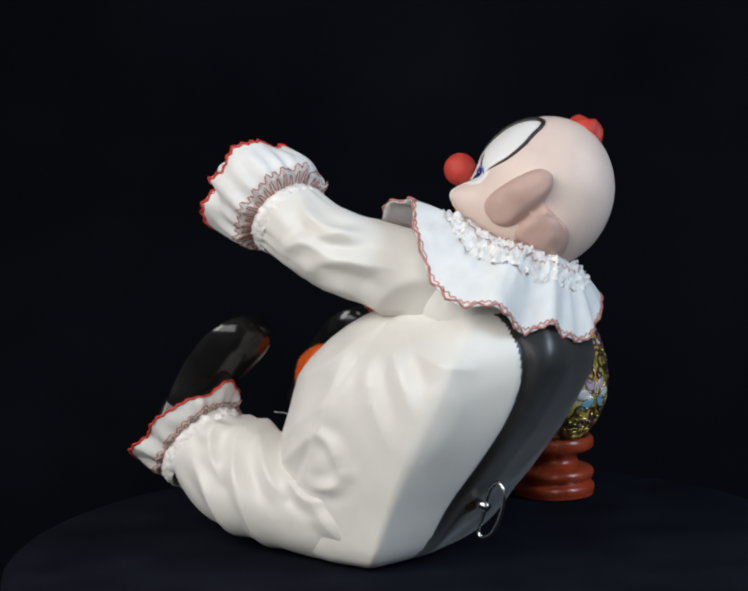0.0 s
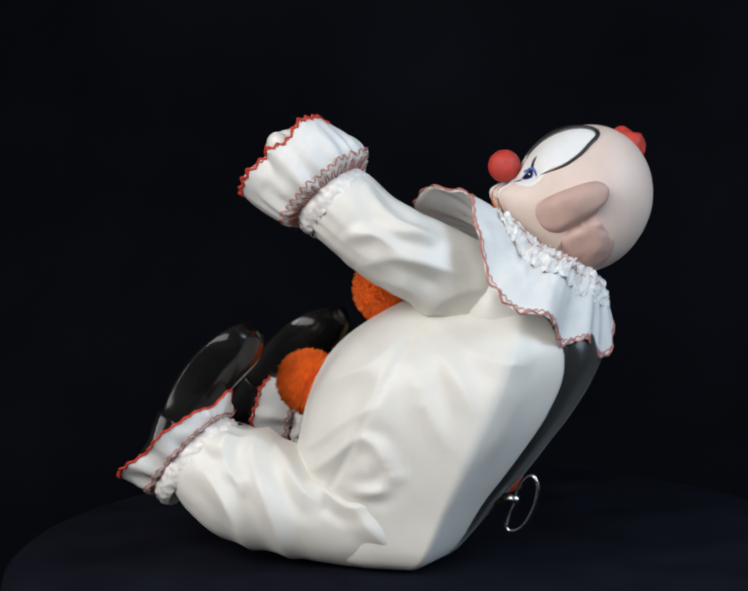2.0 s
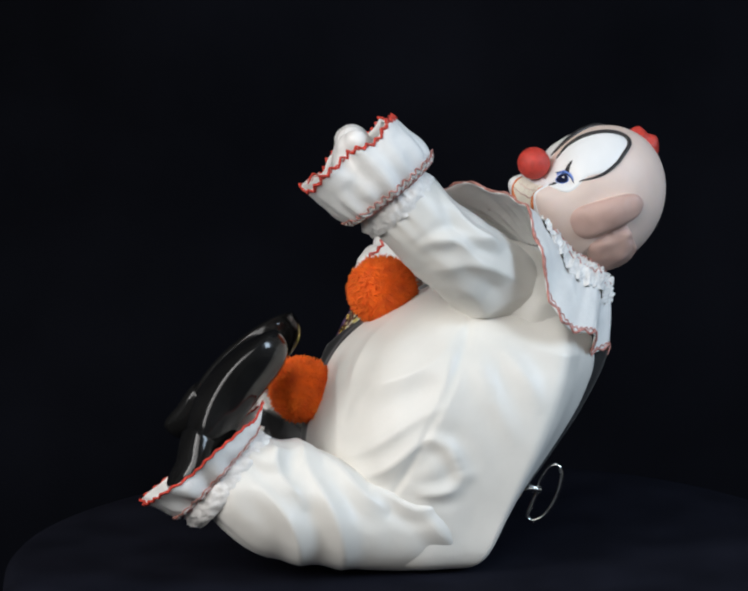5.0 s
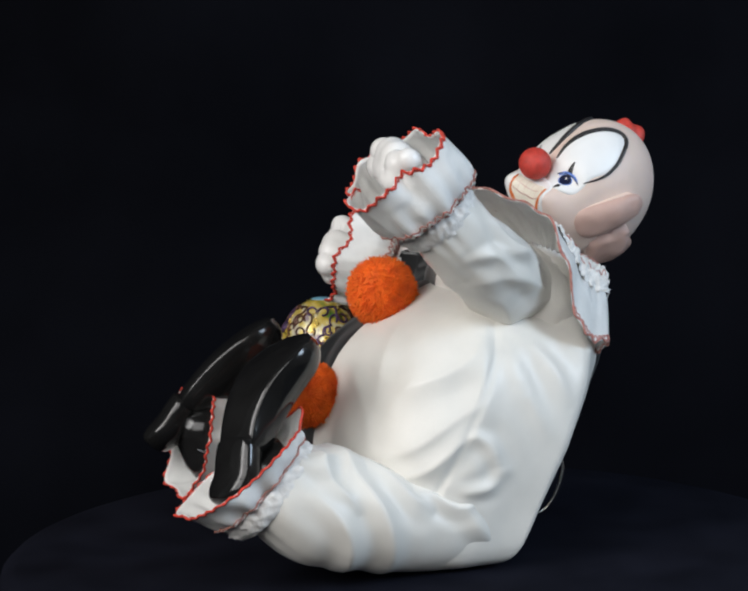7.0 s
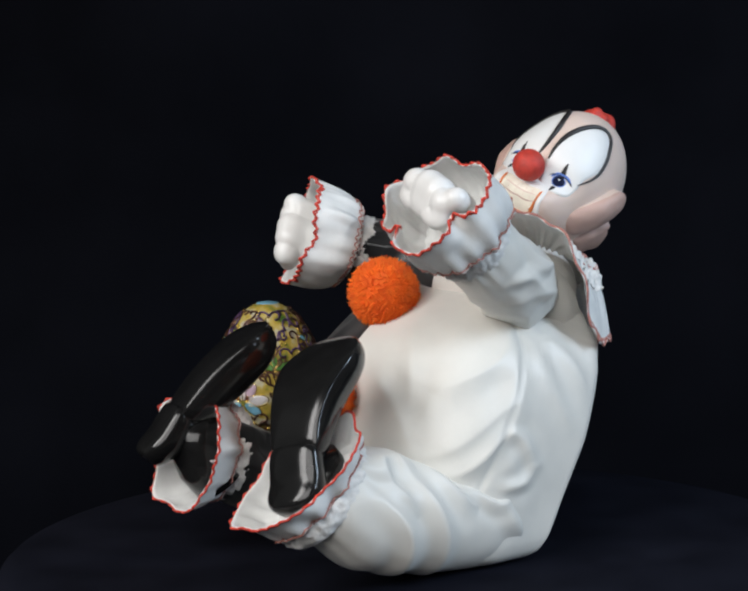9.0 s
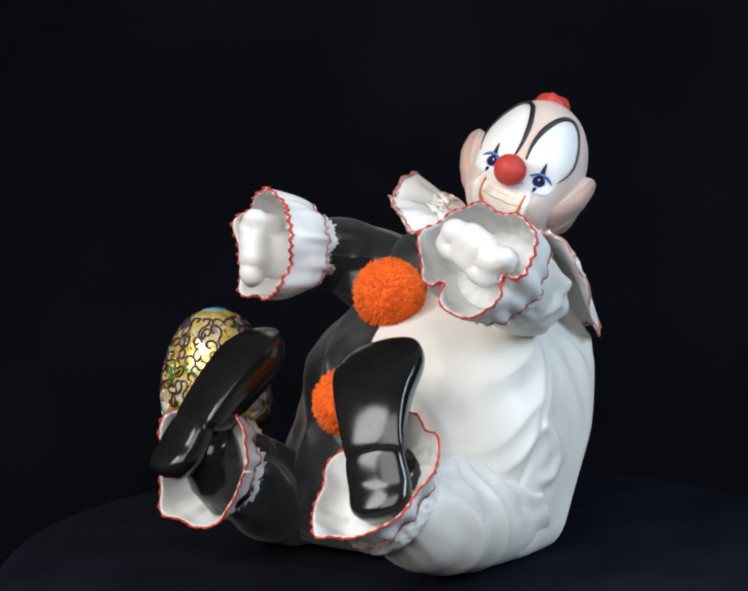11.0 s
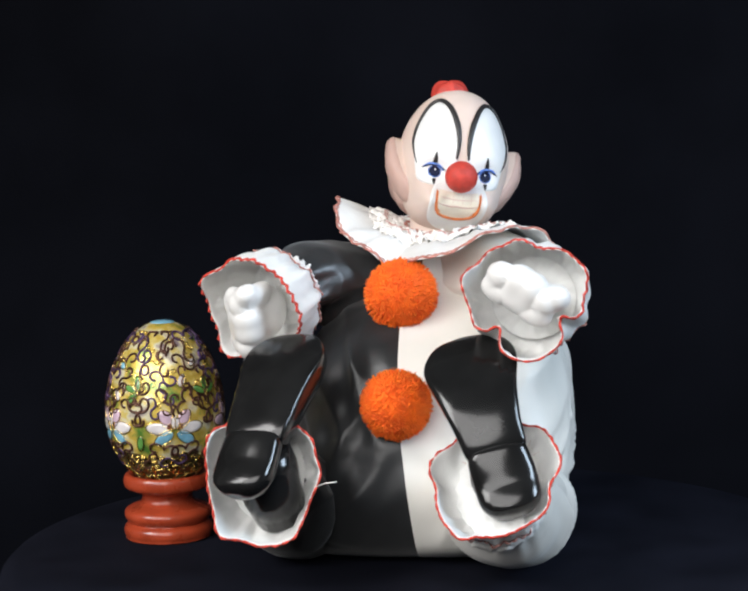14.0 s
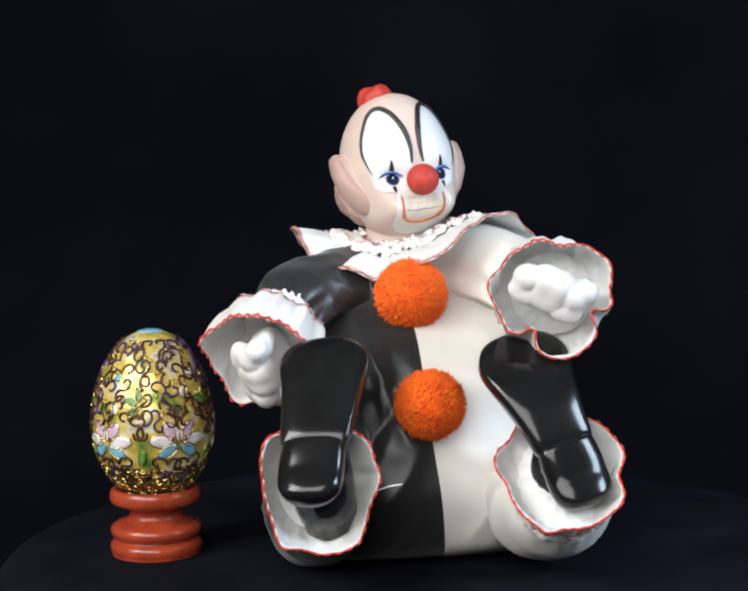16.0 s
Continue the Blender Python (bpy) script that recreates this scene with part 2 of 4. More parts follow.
def crease(p, scale, seed=0.0):
    """Sharp-backed folds, as in crumpled satin."""
    return 1 - 2 * abs(fold(p, scale, seed))


def frame_of(axis, up=(0, 0, 1)):
    a = Vector(axis).normalized()
    b = Vector(up) - a * Vector(up).dot(a)
    b.normalize()
    return a, b, a.cross(b)


def sleeve(bd, path, mat, seed, wrinkle=1.6, sides=44, steps=7, floor=None, folds=(), gather=1.1):
    """A crumpled cloth tube through rows of x, y, z, radius."""
    rows = spline(path, steps)
    pts = [Vector(r[:3]) for r in rows]
    out, side = [], None
    for i, p in enumerate(pts):
        d = (pts[min(i + 1, len(pts) - 1)] - pts[max(i - 1, 0)]).normalized()
        side = Vector((0, 0, 1)) if side is None else side
        side = (side - d * side.dot(d)).normalized()
        up = d.cross(side)
        ring = []
        for j in range(sides):
            t = math.tau * j / sides
            q = p + (side * math.cos(t) + up * math.sin(t)) * rows[i][3]
            w = wrinkle * (crease(q, 0.026, seed) * 1.3 + 0.6 * crease(q, 0.07, seed + 9)) - wrinkle * 0.5 + ridge(q, folds)
            w += gather * math.exp(-(len(pts) - 1 - i) / steps / 0.75) * math.sin(13 * t + 2.0 * math.sin(3 * t + seed)) * (0.7 + 0.5 * math.sin(2 * t + seed))
            q = p + (side * math.cos(t) + up * math.sin(t)) * (rows[i][3] + w)
            if floor is not None and q.z < floor:
                q.z = floor + 0.02 * (q.z - floor)
            ring.append(q)
        out.append(ring)
    bd.grid(out, mat)


def frill(bd, centre, axis, r0, r1, length, waves, amp, seed, up=(0, 0, 1), mat=None, trim=None, band=True, lobe=None, thick=0.5, flare=0.7, puff=0.0, squash=1.0, tongue=None, shift=(0, 0, 0), radial=None):
    """A flared cuff with a gathered root, a wavy edge and a zigzag overlocked hem."""
    a, b, c = frame_of(axis, up)
    o = Vector(centre)
    n, rings = 120, 12
    mat, trim = mat or ORGANZA, trim or RED_THREAD

    def at(t, s, off=0.0):
        root = (1 - 0.7 * max(s, 0)) * 0.16 * fold((22 * math.cos(t), 22 * math.sin(t), 6 * s), 0.16, seed) if s > 0 else 0.0
        wav = amp * s * (math.sin(waves * t + seed) + 0.5 * math.sin((waves * 2 - 1) * t + 2 * seed))
        r = (r0 + (r1 - r0) * max(s, 0) ** flare) * (1 + root + wav * 0.45) * (1 + puff * math.sin(math.pi * max(s, 0) ** 0.55) + 0.035 * (1 - s) * math.sin(19 * t + 3 * math.sin(2 * t + seed)) * (s > 0)) + off
        if tongue is not None:
            q = (t - tongue + math.pi) % math.tau - math.pi
            r *= 1 + s * s * (0.22 * math.exp(-(q / 0.38) ** 2) - 0.30 * math.exp(-((abs(q) - 0.72) / 0.16) ** 2))
        if radial:
            r *= 1 + s * s * radial(t)
        reach = length * s * (1 + (lobe(t) if lobe else 0.0) + 0.5 * wav)
        return o + Vector(shift) * max(s, 0) + a * reach + b * math.cos(t) * r * squash + c * math.sin(t) * r

    rows = [[at(math.tau * j / n, i / rings) for j in range(n)] for i in range(rings + 1)]
    rows += [[at(math.tau * j / n, i / rings, -thick) for j in range(n)] for i in range(rings, -1, -1)]
    bd.grid(rows, mat)
    m = 420
    hem = []
    for j in range(m):
        t = math.tau * j / m
        z = 1.0 + 0.045 * abs((j % 12) - 6) / 3 - 0.06
        hem.append(at(t, z, 0.25))
    bd.tube(hem, 0.55, trim, 5, closed=True)
    hem = [at(math.tau * j / m, 0.975 + 0.02 * math.sin(j * 1.3), 0.1 * math.sin(j * 2.1)) for j in range(m)]
    bd.tube(hem, 0.3, trim, 4, closed=True)
    if band:
        for k in range(3):
            m2 = 150
            ring = []
            for j in range(m2):
                t = math.tau * j / m2
                ring.append(at(t, 0.02 + 0.055 * k + 0.03 * (1 if (j // 2) % 2 else -1), 0.8 + 0.5 * math.sin(j * 1.9)))
            bd.tube(ring, 0.32, LACE if k == 1 else PINK_THREAD, 4, closed=True)
        gather = []
        for i in range(8):
            s = -i / 7 * 9
            gather.append([o + a * s + (b * math.cos(t) * squash + c * math.sin(t)) * (r0 + 1.2 + 1.5 * math.sin(i / 7 * math.pi) + 1.5 * fold((34 * math.cos(t), 34 * math.sin(t), 4 * i), 0.30, seed))
                           for t in (math.tau * j / 130 for j in range(130))])
        bd.grid(gather, LACE if mat is ORGANZA else mat)
    return at


def wrist_gather(bd, centre, axis, radius, squash=1.0):
    """The cloth drawn in round the wrist at the bottom of a cuff."""
    a, b, c = frame_of(axis)
    o = Vector(centre)
    bd.grid([[o + a * (3.5 * math.sin(math.pi * (1 - u)) + 0.7 * u * math.sin(17 * t + 5 * u)) + (b * math.cos(t) * squash + c * math.sin(t)) * radius * max(u, 0.01) for t in (math.tau * j / 68 for j in range(68))] for u in (0, 0.2, 0.4, 0.6, 0.8, 1.0)], ORGANZA)


def fist(bd, centre, axis, up, size, flip):
    """A closed glazed glove: palm block, four curled fingers, a thumb."""
    a, b, c = frame_of(axis, up)
    c = c * flip
    o = Vector(centre)
    lumps = [(-8, 0, 0, 15, 8.5, 12.5), (-1, 5.0, -12.5, 9, 4.6, 4.8), (5.5, 4.0, -14.0, 5.0, 4.4, 4.6)]
    for z, k in ((-10.5, 0.9), (-3.6, 1.05), (3.6, 1.02), (10.5, 0.88)):
        lumps.append((4.5, 2.0 - 0.02 * z * z, z, 6.6 * k, 6.2 * k, 6.0))
        lumps.append((1.5, -4.0 - 0.02 * z * z, z * 0.9, 5.0 * k, 5.0 * k, 6.6))

    def reach(d):
        """How far the glove's skin lies from its middle along d, lumps melted into each other."""
        total = 0.0
        for x, y, z, rx, ry, rz in lumps:
            u = Vector((d.x / rx, d.y / ry, d.z / rz))
            w = Vector((x / rx, y / ry, z / rz))
            uu, uw, ww = u.dot(u), u.dot(w), w.dot(w)
            disc = uw * uw - uu * (ww - 1)
            if disc > 0:
                t = (uw + math.sqrt(disc)) / uu
                if t > 0:
                    total += math.exp(0.5 * t)
        return math.log(max(total, math.exp(0.5 * 3.0))) / 0.5

    rows = []
    for i in range(57):
        th = math.pi * (0.004 + 0.992 * i / 56)
        row = []
        for j in range(84):
            ph = math.tau * j / 84
            d = Vector((math.cos(th), math.sin(th) * math.cos(ph), math.sin(th) * math.sin(ph)))
            q = d * reach(d) * size
            row.append(o + a * q.x + b * q.y + c * q.z)
        rows.append(row)
    bd.grid(rows, PORCELAIN)


# ---- setting ----
def setting():
    bd = Build()
    n = 128
    prof = [(0, 0), (60, 0), (120, 0), (170, -0.1), (184, -0.4), (189, -1.6), (192, -4.5), (193, -9), (193.5, -30), (194, -60), (194.5, -100), (196, -250), (199, -450), (203, -740)]
    rows = []
    for k, (r, z) in enumerate(prof):
        row = []
        for j in range(n):
            t = math.tau * j / n
            w = 0 if r < 185 else (min(abs(z), 300) / 100 * 3.5 * math.sin(9 * t + math.sin(3 * t)) + 1.4 * math.sin(2 * t + 0.8) + 0.8 * math.sin(5 * t))
            row.append(((max(r, 0.01) + w) * math.cos(t), (max(r, 0.01) + w) * math.sin(t), z - (0.25 + 0.2 * math.sin(5 * t) if r > 100 else 0.0)))
        rows.append(row)
    bd.grid(rows, BLACK_CLOTH)
    table = tagged(bd.link("turntable"), "round turntable draped with matt black cloth to the floor", "turntable")

    bd = Build()
    rows = []
    for i in range(60):
        z = -750 + 2600 * i / 59
        rows.append([(-1600 + 3200 * j / 159, 560 + 9 * math.sin(j * 0.42 + 0.5 * math.sin(i * 0.1)) + 14 * fold((j * 18, 0, z), 0.006, 3) + (0 if abs(j - 79.5) < 60 else -(abs(j - 79.5) - 60) * 12), z) for j in range(160)])
    bd.grid(rows, BACKDROP_CLOTH, closed=False)
    tagged(bd.link("backdrop"), "plain black cloth backdrop hanging behind the turntable", "backdrop", kind="structure")

    bd = Build()
    bd.grid([[(-2500 + 5000 * j / 12, y, -745 + 0.5 * fold((j * 9, y, 0), 0.02)) for j in range(13)] for y in range(-2500, 2501, 500)], BLACK_CLOTH, closed=False)
    tagged(bd.link("floor"), "dark cloth-covered floor under the draped turntable", "floor", kind="structure")
    # walls and ceiling added out of view to close the room and bounce light
    for name, size, at in (("wall_north", (5.2, 0.1, 3.5), (0, 2.55, 1.0)), ("wall_south", (5.2, 0.1, 3.5), (0, -2.55, 1.0)),
                           ("wall_east", (0.1, 5.0, 3.5), (2.55, 0, 1.0)), ("wall_west", (0.1, 5.0, 3.5), (-2.55, 0, 1.0)),
                           ("ceiling", (5.2, 5.2, 0.1), (0, 0, 2.80))):
        me = bpy.data.meshes.new(name)
        bm = bmesh.new()
        bmesh.ops.create_cube(bm, size=1)
        bmesh.ops.scale(bm, vec=size, verts=bm.verts)
        bm.to_mesh(me)
        bm.free()
        me.materials.append(BOUNCE_WALL)
        ob = new(name, me)
        ob.location = at
        tagged(ob, "unseen added pale " + ("ceiling" if name == "ceiling" else "wall"), "ceiling" if name == "ceiling" else "wall", kind="structure")
    return table


# ---- egg on its stand ----
def egg_radius(z):
    """Half width at height z above the egg's bottom, 73 mm tall."""
    u = max(0.0, min(1.0, z / 78))
    return 27.6 * math.sqrt(max(0, 1 - ((u - 0.44) / (0.44 if u < 0.44 else 0.56)) ** 2)) * (1 - 0.05 * max(0, u - 0.44))


def egg_point(t, z, out=0.0):
    r = egg_radius(z) + out
    return Vector((r * math.cos(t), r * math.sin(t), z + (out * 1.2 if z > 68 else 0)))


def build_egg():
    bd = Build()
    rows = []
    for i in range(41):
        z = 39 - 39 * math.cos(math.pi * i / 40)
        rows.append([egg_point(math.tau * j / 64, z) for j in range(64)])
    bd.grid(rows, ENAMEL, choose=lambda c: DARK_ENAMEL if c.z < 17 + 2.5 * math.sin(5 * math.atan2(c.y, c.x)) else ENAMEL)
    egg = tagged(bd.link("enamel_egg"), "gold cloisonne enamel egg with scrollwork and flowers on a red stand", "egg")
    rng = random.Random(5)

    # scroll wires: double spirals in rows over the top, curls over the flowers, dashes round the foot
    def scroll(bd, t0, z, size, head, mirror, curl, radius, mat):
        path = []
        for i in range(33):
            u = i / 32 * 2 - 1
            ang = 5.2 * abs(u) ** 1.15
            r = size * 0.5 * (1.0 - 0.62 * abs(u))
            side = 1 if u > 0 else -1
            qx = side * (size * 0.5 - r * math.cos(ang)) * 1.25
            qz = side * r * math.sin(ang) * (side if curl else 1) * 1.1
            px = (qx * math.cos(head) - qz * math.sin(head)) * mirror
            pz = qx * math.sin(head) + qz * math.cos(head)
            zz = min(73.5, max(1.5, z + pz))
            path.append(egg_point(t0 + px / max(egg_radius(zz), 7), zz, 0.3))
        bd.tube(path, radius, mat, 5)

    dark, gold = Build(), Build()
    for row, z in enumerate((70.5, 65.5, 60, 54, 47.5, 40.5, 15)):
        count = max(5, int(math.tau * egg_radius(z) / (11.5 if 25 < z < 50 else 9.4)))
        for k in range(count):
            t0 = math.tau * (k + 0.5 * (row % 2) + rng.uniform(-0.12, 0.12)) / count
            scroll(dark, t0, z + rng.uniform(-0.8, 0.8), rng.uniform(4.6, 6.0), rng.uniform(-0.6, 0.6) + (1.4 if k % 3 else 0.2), 1 if k % 2 else -1, k % 2, 0.55, WIRE if (k + row) % 3 else VIOLET_WIRE)
            if k % 2 == 0:
                scroll(gold, t0 + 3.6 / egg_radius(z), z + 2.4 + rng.uniform(-0.8, 0.8), rng.uniform(2.2, 3.0), rng.uniform(0, 3), -1 if k % 2 else 1, k % 3, 0.26, GOLD_WIRE)
    for z in (2.5, 5.0, 7.5, 10.0, 12.0, 16.5):
        count = int(math.tau * egg_radius(z) / 5.2)
        for k in range(count):
            t0 = math.tau * (k + rng.uniform(0, 0.4)) / count
            run = rng.uniform(2.4, 4.2) / egg_radius(z)
            tilt = rng.uniform(-0.9, 0.9)
            gold.tube([egg_point(t0 + run * i / 5, z + tilt * math.sin(i / 5 * 3), 0.35) for i in range(6)], 0.38, GOLD_WIRE, 5)
    for row, z in enumerate((6.5, 11.0, 15.5)):
        count = int(math.tau * egg_radius(z) / 8.0)
        for k in range(count):
            scroll(gold, math.tau * (k + 0.5 * (row % 2) + rng.uniform(-0.15, 0.15)) / count, z, rng.uniform(3.2, 4.4), rng.uniform(-0.4, 1.8), 1 if k % 2 else -1, k % 2, 0.42, GOLD_WIRE)
    for k in range(5):
        t = math.tau * k / 5 - 1.20
        for m in (1, -1):
            scroll(dark, t + m * 5.0 / 26, 43, 6.2, 1.2, m, 1, 0.6, WIRE)
            scroll(dark, t + m * 14.5 / 26, 38.5, 6.5, 1.7, m, 0, 0.6, WIRE)
            scroll(dark, t + m * 5.0 / 25, 20.5, 6.5, 0.2, m, 1, 0.6, WIRE)
    tagged(dark.link("dark_scroll_wire", egg), kind="stuff")
    tagged(gold.link("gold_scroll_wire", egg), kind="stuff")

    # flowers: six petals each and a seed
    def petal(t, z, ang, mat, length=7.4, width=3.6, c=3.8):
        b2 = Build()
        ring0 = []
        for s in (0.0, 0.5, 0.85, 1.0):
            row = []
            for j in range(14):
                q = math.tau * j / 14
                lx, lz = c + length * 0.75 * s * math.cos(q), width * s * math.sin(q)
                px, pz = lx * math.cos(ang) - lz * math.sin(ang), lx * math.sin(ang) + lz * math.cos(ang)
                zz = min(72, max(1, z + pz))
                row.append(egg_point(t + px / max(8, egg_radius(zz)), zz, 0.65 if s < 1 else -0.1))
            ring0.append(row)
        b2.grid(ring0, mat)
        b2.link("petal", egg)
        b3 = Build()
        edge = []
        for j in range(18):
            q = math.tau * j / 18
            lx, lz = c + length * 0.75 * math.cos(q), width * math.sin(q)
            px, pz = lx * math.cos(ang) - lz * math.sin(ang), lx * math.sin(ang) + lz * math.cos(ang)
            zz = min(72, max(1, z + pz))
            edge.append(egg_point(t + px / max(8, egg_radius(zz)), zz, 0.6))
        b3.tube(edge, 0.22, GOLD_WIRE, 4, closed=True)
        b3.link("petal_wire", egg)

    for k in range(5):
        t, z = math.tau * k / 5 - 1.20, 30 + 1.2 * math.sin(k * 2.4)
        light, deep = ((WHITE_ENAMEL, BLUE_ENAMEL), (PINK_ENAMEL, WHITE_ENAMEL))[k % 2]
        for ang, mat, length, width, c in ((0.12, light, 8.0, 2.9, 7.5), (3.02, light, 8.0, 2.9, 7.5), (0.95, PINK_ENAMEL, 7.0, 3.0, 6.2), (2.19, PINK_ENAMEL, 7.0, 3.0, 6.2),
                                           (-0.62, deep, 6.6, 2.7, 6.2), (-2.52, deep, 6.6, 2.7, 6.2), (1.57, WHITE_ENAMEL, 4.4, 1.9, 3.8)):
            petal(t, z, ang, mat, length, width, c)
        for m in (1, -1):
            petal(t + m * 2.6 / 27, z + 1.8, 1.57, MAROON_ENAMEL, 1.9, 0.9, 0.0)
        t2, z2 = t + 0.62, 46 + 3 * math.sin(k * 1.7)
        for q in range(3):
            petal(t2, z2, 0.5 + 1.1 * q + 0.3 * k, GREEN_ENAMEL, 5.0, 1.6)
        petal(t + 0.62, 20, 1.4, GREEN_ENAMEL, 5.0, 1.5)
        petal(t + 0.1, 49, 1.2 + k, WHITE_ENAMEL, 4.0, 1.7)
        petal(t + 0.3, 58 + math.sin(k), 0.6 + 2.1 * k, (WHITE_ENAMEL, BLUE_ENAMEL, PINK_ENAMEL)[k % 3], 2.8, 1.4)
    bd = Build()
    bd.ball((0, 0, 76.7), (6.2, 6.2, 1.4), BLUE_ENAMEL, 20, 8)
    bd.link("top_rosette", egg, label="pale blue enamel rosette")

    bd = Build()
    prof = [(0.01, 0), (18.5, 0), (20.3, 1.2), (21, 4), (20.5, 6.8), (18.8, 8.4), (18.4, 9.2), (19.6, 10.4), (20.6, 13), (20.2, 15.6), (18.2, 17.4), (14.5, 19),
            (12.6, 20.5), (12.0, 23), (12.6, 25.5), (16.5, 27.2), (19.6, 28.6), (20.6, 31), (20.4, 34.5), (19.4, 36.2), (17.5, 36.4), (15.8, 35.0), (14, 33.6), (0.01, 33.0)]
    fine = spline([(r, z * 0.84) for r, z in prof], 3)
    bd.grid([[(r * math.cos(math.tau * j / 56), r * math.sin(math.tau * j / 56), z) for j in range(56)] for r, z in fine], RED_WOOD)
    stand = tagged(bd.link("egg_stand"), "turned red lacquered wooden egg stand on the black cloth", "egg stand")
    return egg, stand


# ---- doll ----
SPLIT = -7.0


def seam_x(z):
    """Where the seam down the front lies at a height; it swings out towards the seat."""
    return SPLIT + 0.12 * max(0.0, 75 - z)


def satin(c):
    """The seam between the halves runs down the front; at the back a black panel reaches round."""
    deep = min(80.0, 16 + 0.75 * c.z)
    back = max(0.0, min(1.0, (c.y - 0.30 * deep) / (0.30 * deep)))
    return WHITE_SATIN if c.x > SPLIT + (seam_x(c.z) - SPLIT) * (1 - back) + 46 * back else BLACK_SATIN


TORSO = (
    # height, front, widest line, back, half width
    (4.6, -26, -8, 12, 47), (6.5, -37, -4, 18, 58), (14, -48, 0, 26, 64), (34, -55, 4, 40, 67), (52, -53, 7, 54, 69), (68, -49, 10, 66, 69),
    (84, -43, 14, 75, 67), (96, -36, 17, 79, 63), (106, -25, 21, 79, 56), (116, -8, 28, 74, 46), (124, 12, 34, 62, 31), (129, 36, 40, 48, 5),
)


# fold lines on the sides of the garment: y, z to y, z, width, height
TORSO_FOLDS = (
    (6, 110, -30, 86, 4.5, 2.2), (12, 110, 34, 80, 4.5, 2.6), (15, 113, 52, 96, 4, 2.2), (4, 106, -14, 70, 5, 1.9), (9, 108, 20, 66, 4, 1.6),
    (-46, 58, -8, 76, 6, 2.2), (-40, 50, -12, 64, 3.6, 3.0), (-12, 64, 3, 50, 3.2, 3.0), (0, 48, -16, 40, 3, 2.6), (-30, 96, -42, 66, 6, 1.4),
)
# fold lines on the front of the garment: x, z to x, z, width, height
FRONT_FOLDS = (
    (-36, 116, -18, 84, 3.4, 3.0), (-22, 112, -27, 68, 3.0, 2.6), (-46, 102, -32, 60, 3.6, 3.0), (-16, 80, -40, 42, 3.4, 2.4), (-12, 58, -36, 20, 4, 2.4), (-30, 96, -14, 62, 2.6, 2.0),
    (18, 112, 36, 80, 4, 2.2), (12, 92, 40, 62, 4, 1.8), (6, 58, 32, 30, 4, 2.2), (20, 40, 12, 10, 3.5, 2.2),
)
LEG_FOLDS = (
    (-90, 64, -62, 55, 3.6, 3.6), (-64, 58, -50, 12, 4.6, 3.4), (-62, 57, -34, 39, 3.6, 3.4), (-36, 41, -14, 36, 3, 3.0), (-82, 46, -66, 14, 4.6, 3.4),
    (-78, 62, -70, 40, 3.5, 2.6), (-14, 34, -2, 10, 4.5, 2.6),
)
SLEEVE_FOLDS = (
    (2, 126, -30, 106, 3.8, 2.8), (8, 112, -26, 101, 3.4, 2.4), (-47, 130, -18, 125, 2.8, 2.4), (-44, 110, -24, 118, 2.8, 2.2), (-14, 128, -36, 122, 3, 1.8), (16, 126, -6, 98, 4, 2.0),
)


def ridge(p, folds):
    """Height of sharp-backed folds over a point on the garment."""
    h = 0.0
    for ay, az, by, bz, width, height in folds:
        dy, dz = by - ay, bz - az
        n2 = dy * dy + dz * dz
        u = ((p.y - ay) * dy + (p.z - az) * dz) / n2
        if -0.15 < u < 1.15:
            bend = 2.2 * math.sin(u * 4.0 + ay)
            d = abs(((p.y - ay) * dz - (p.z - az) * dy) / math.sqrt(n2) + bend)
            if d < width * 4:
                fade = max(0.0, math.sin(math.pi * (u + 0.15) / 1.3)) ** 0.7
                h += height * fade * (math.exp(-d / width) - 0.35 * math.exp(-((d - width * 1.8) / width) ** 2))
    return h


def side_folds(p):
    """The folds that run out from under the arm, the seam and the slack of the hip."""
    d = Vector((p.y - 8, p.z - 112))
    seam = -1.0 * math.exp(-((p.y - (-51.5 + p.z * 0.55)) / 1.2) ** 2)
    return 0.8 * ridge(p, TORSO_FOLDS) + seam - 3.0 * math.exp(-(d.length / 9) ** 2)


def chamfer(u):
    """The left back corner of the body: a flat side, a straight slanting panel, a flat back, with eased edges."""
    x = y = 0.0
    for k in (-0.03, 0.0, 0.03):
        v = max(0.0, min(1.0, u + k))
        for a, b, p, q in ((0.0, 0.28, (1.0, 0.0), (1.02, 0.50)), (0.28, 0.76, (1.02, 0.50), (0.50, 0.98)), (0.76, 1.001, (0.50, 0.98), (0.0, 1.0))):
            if a <= v < b:
                w = (v - a) / (b - a)
                x, y = x + (p[0] + (q[0] - p[0]) * w) / 3, y + (p[1] + (q[1] - p[1]) * w) / 3
    return x, y


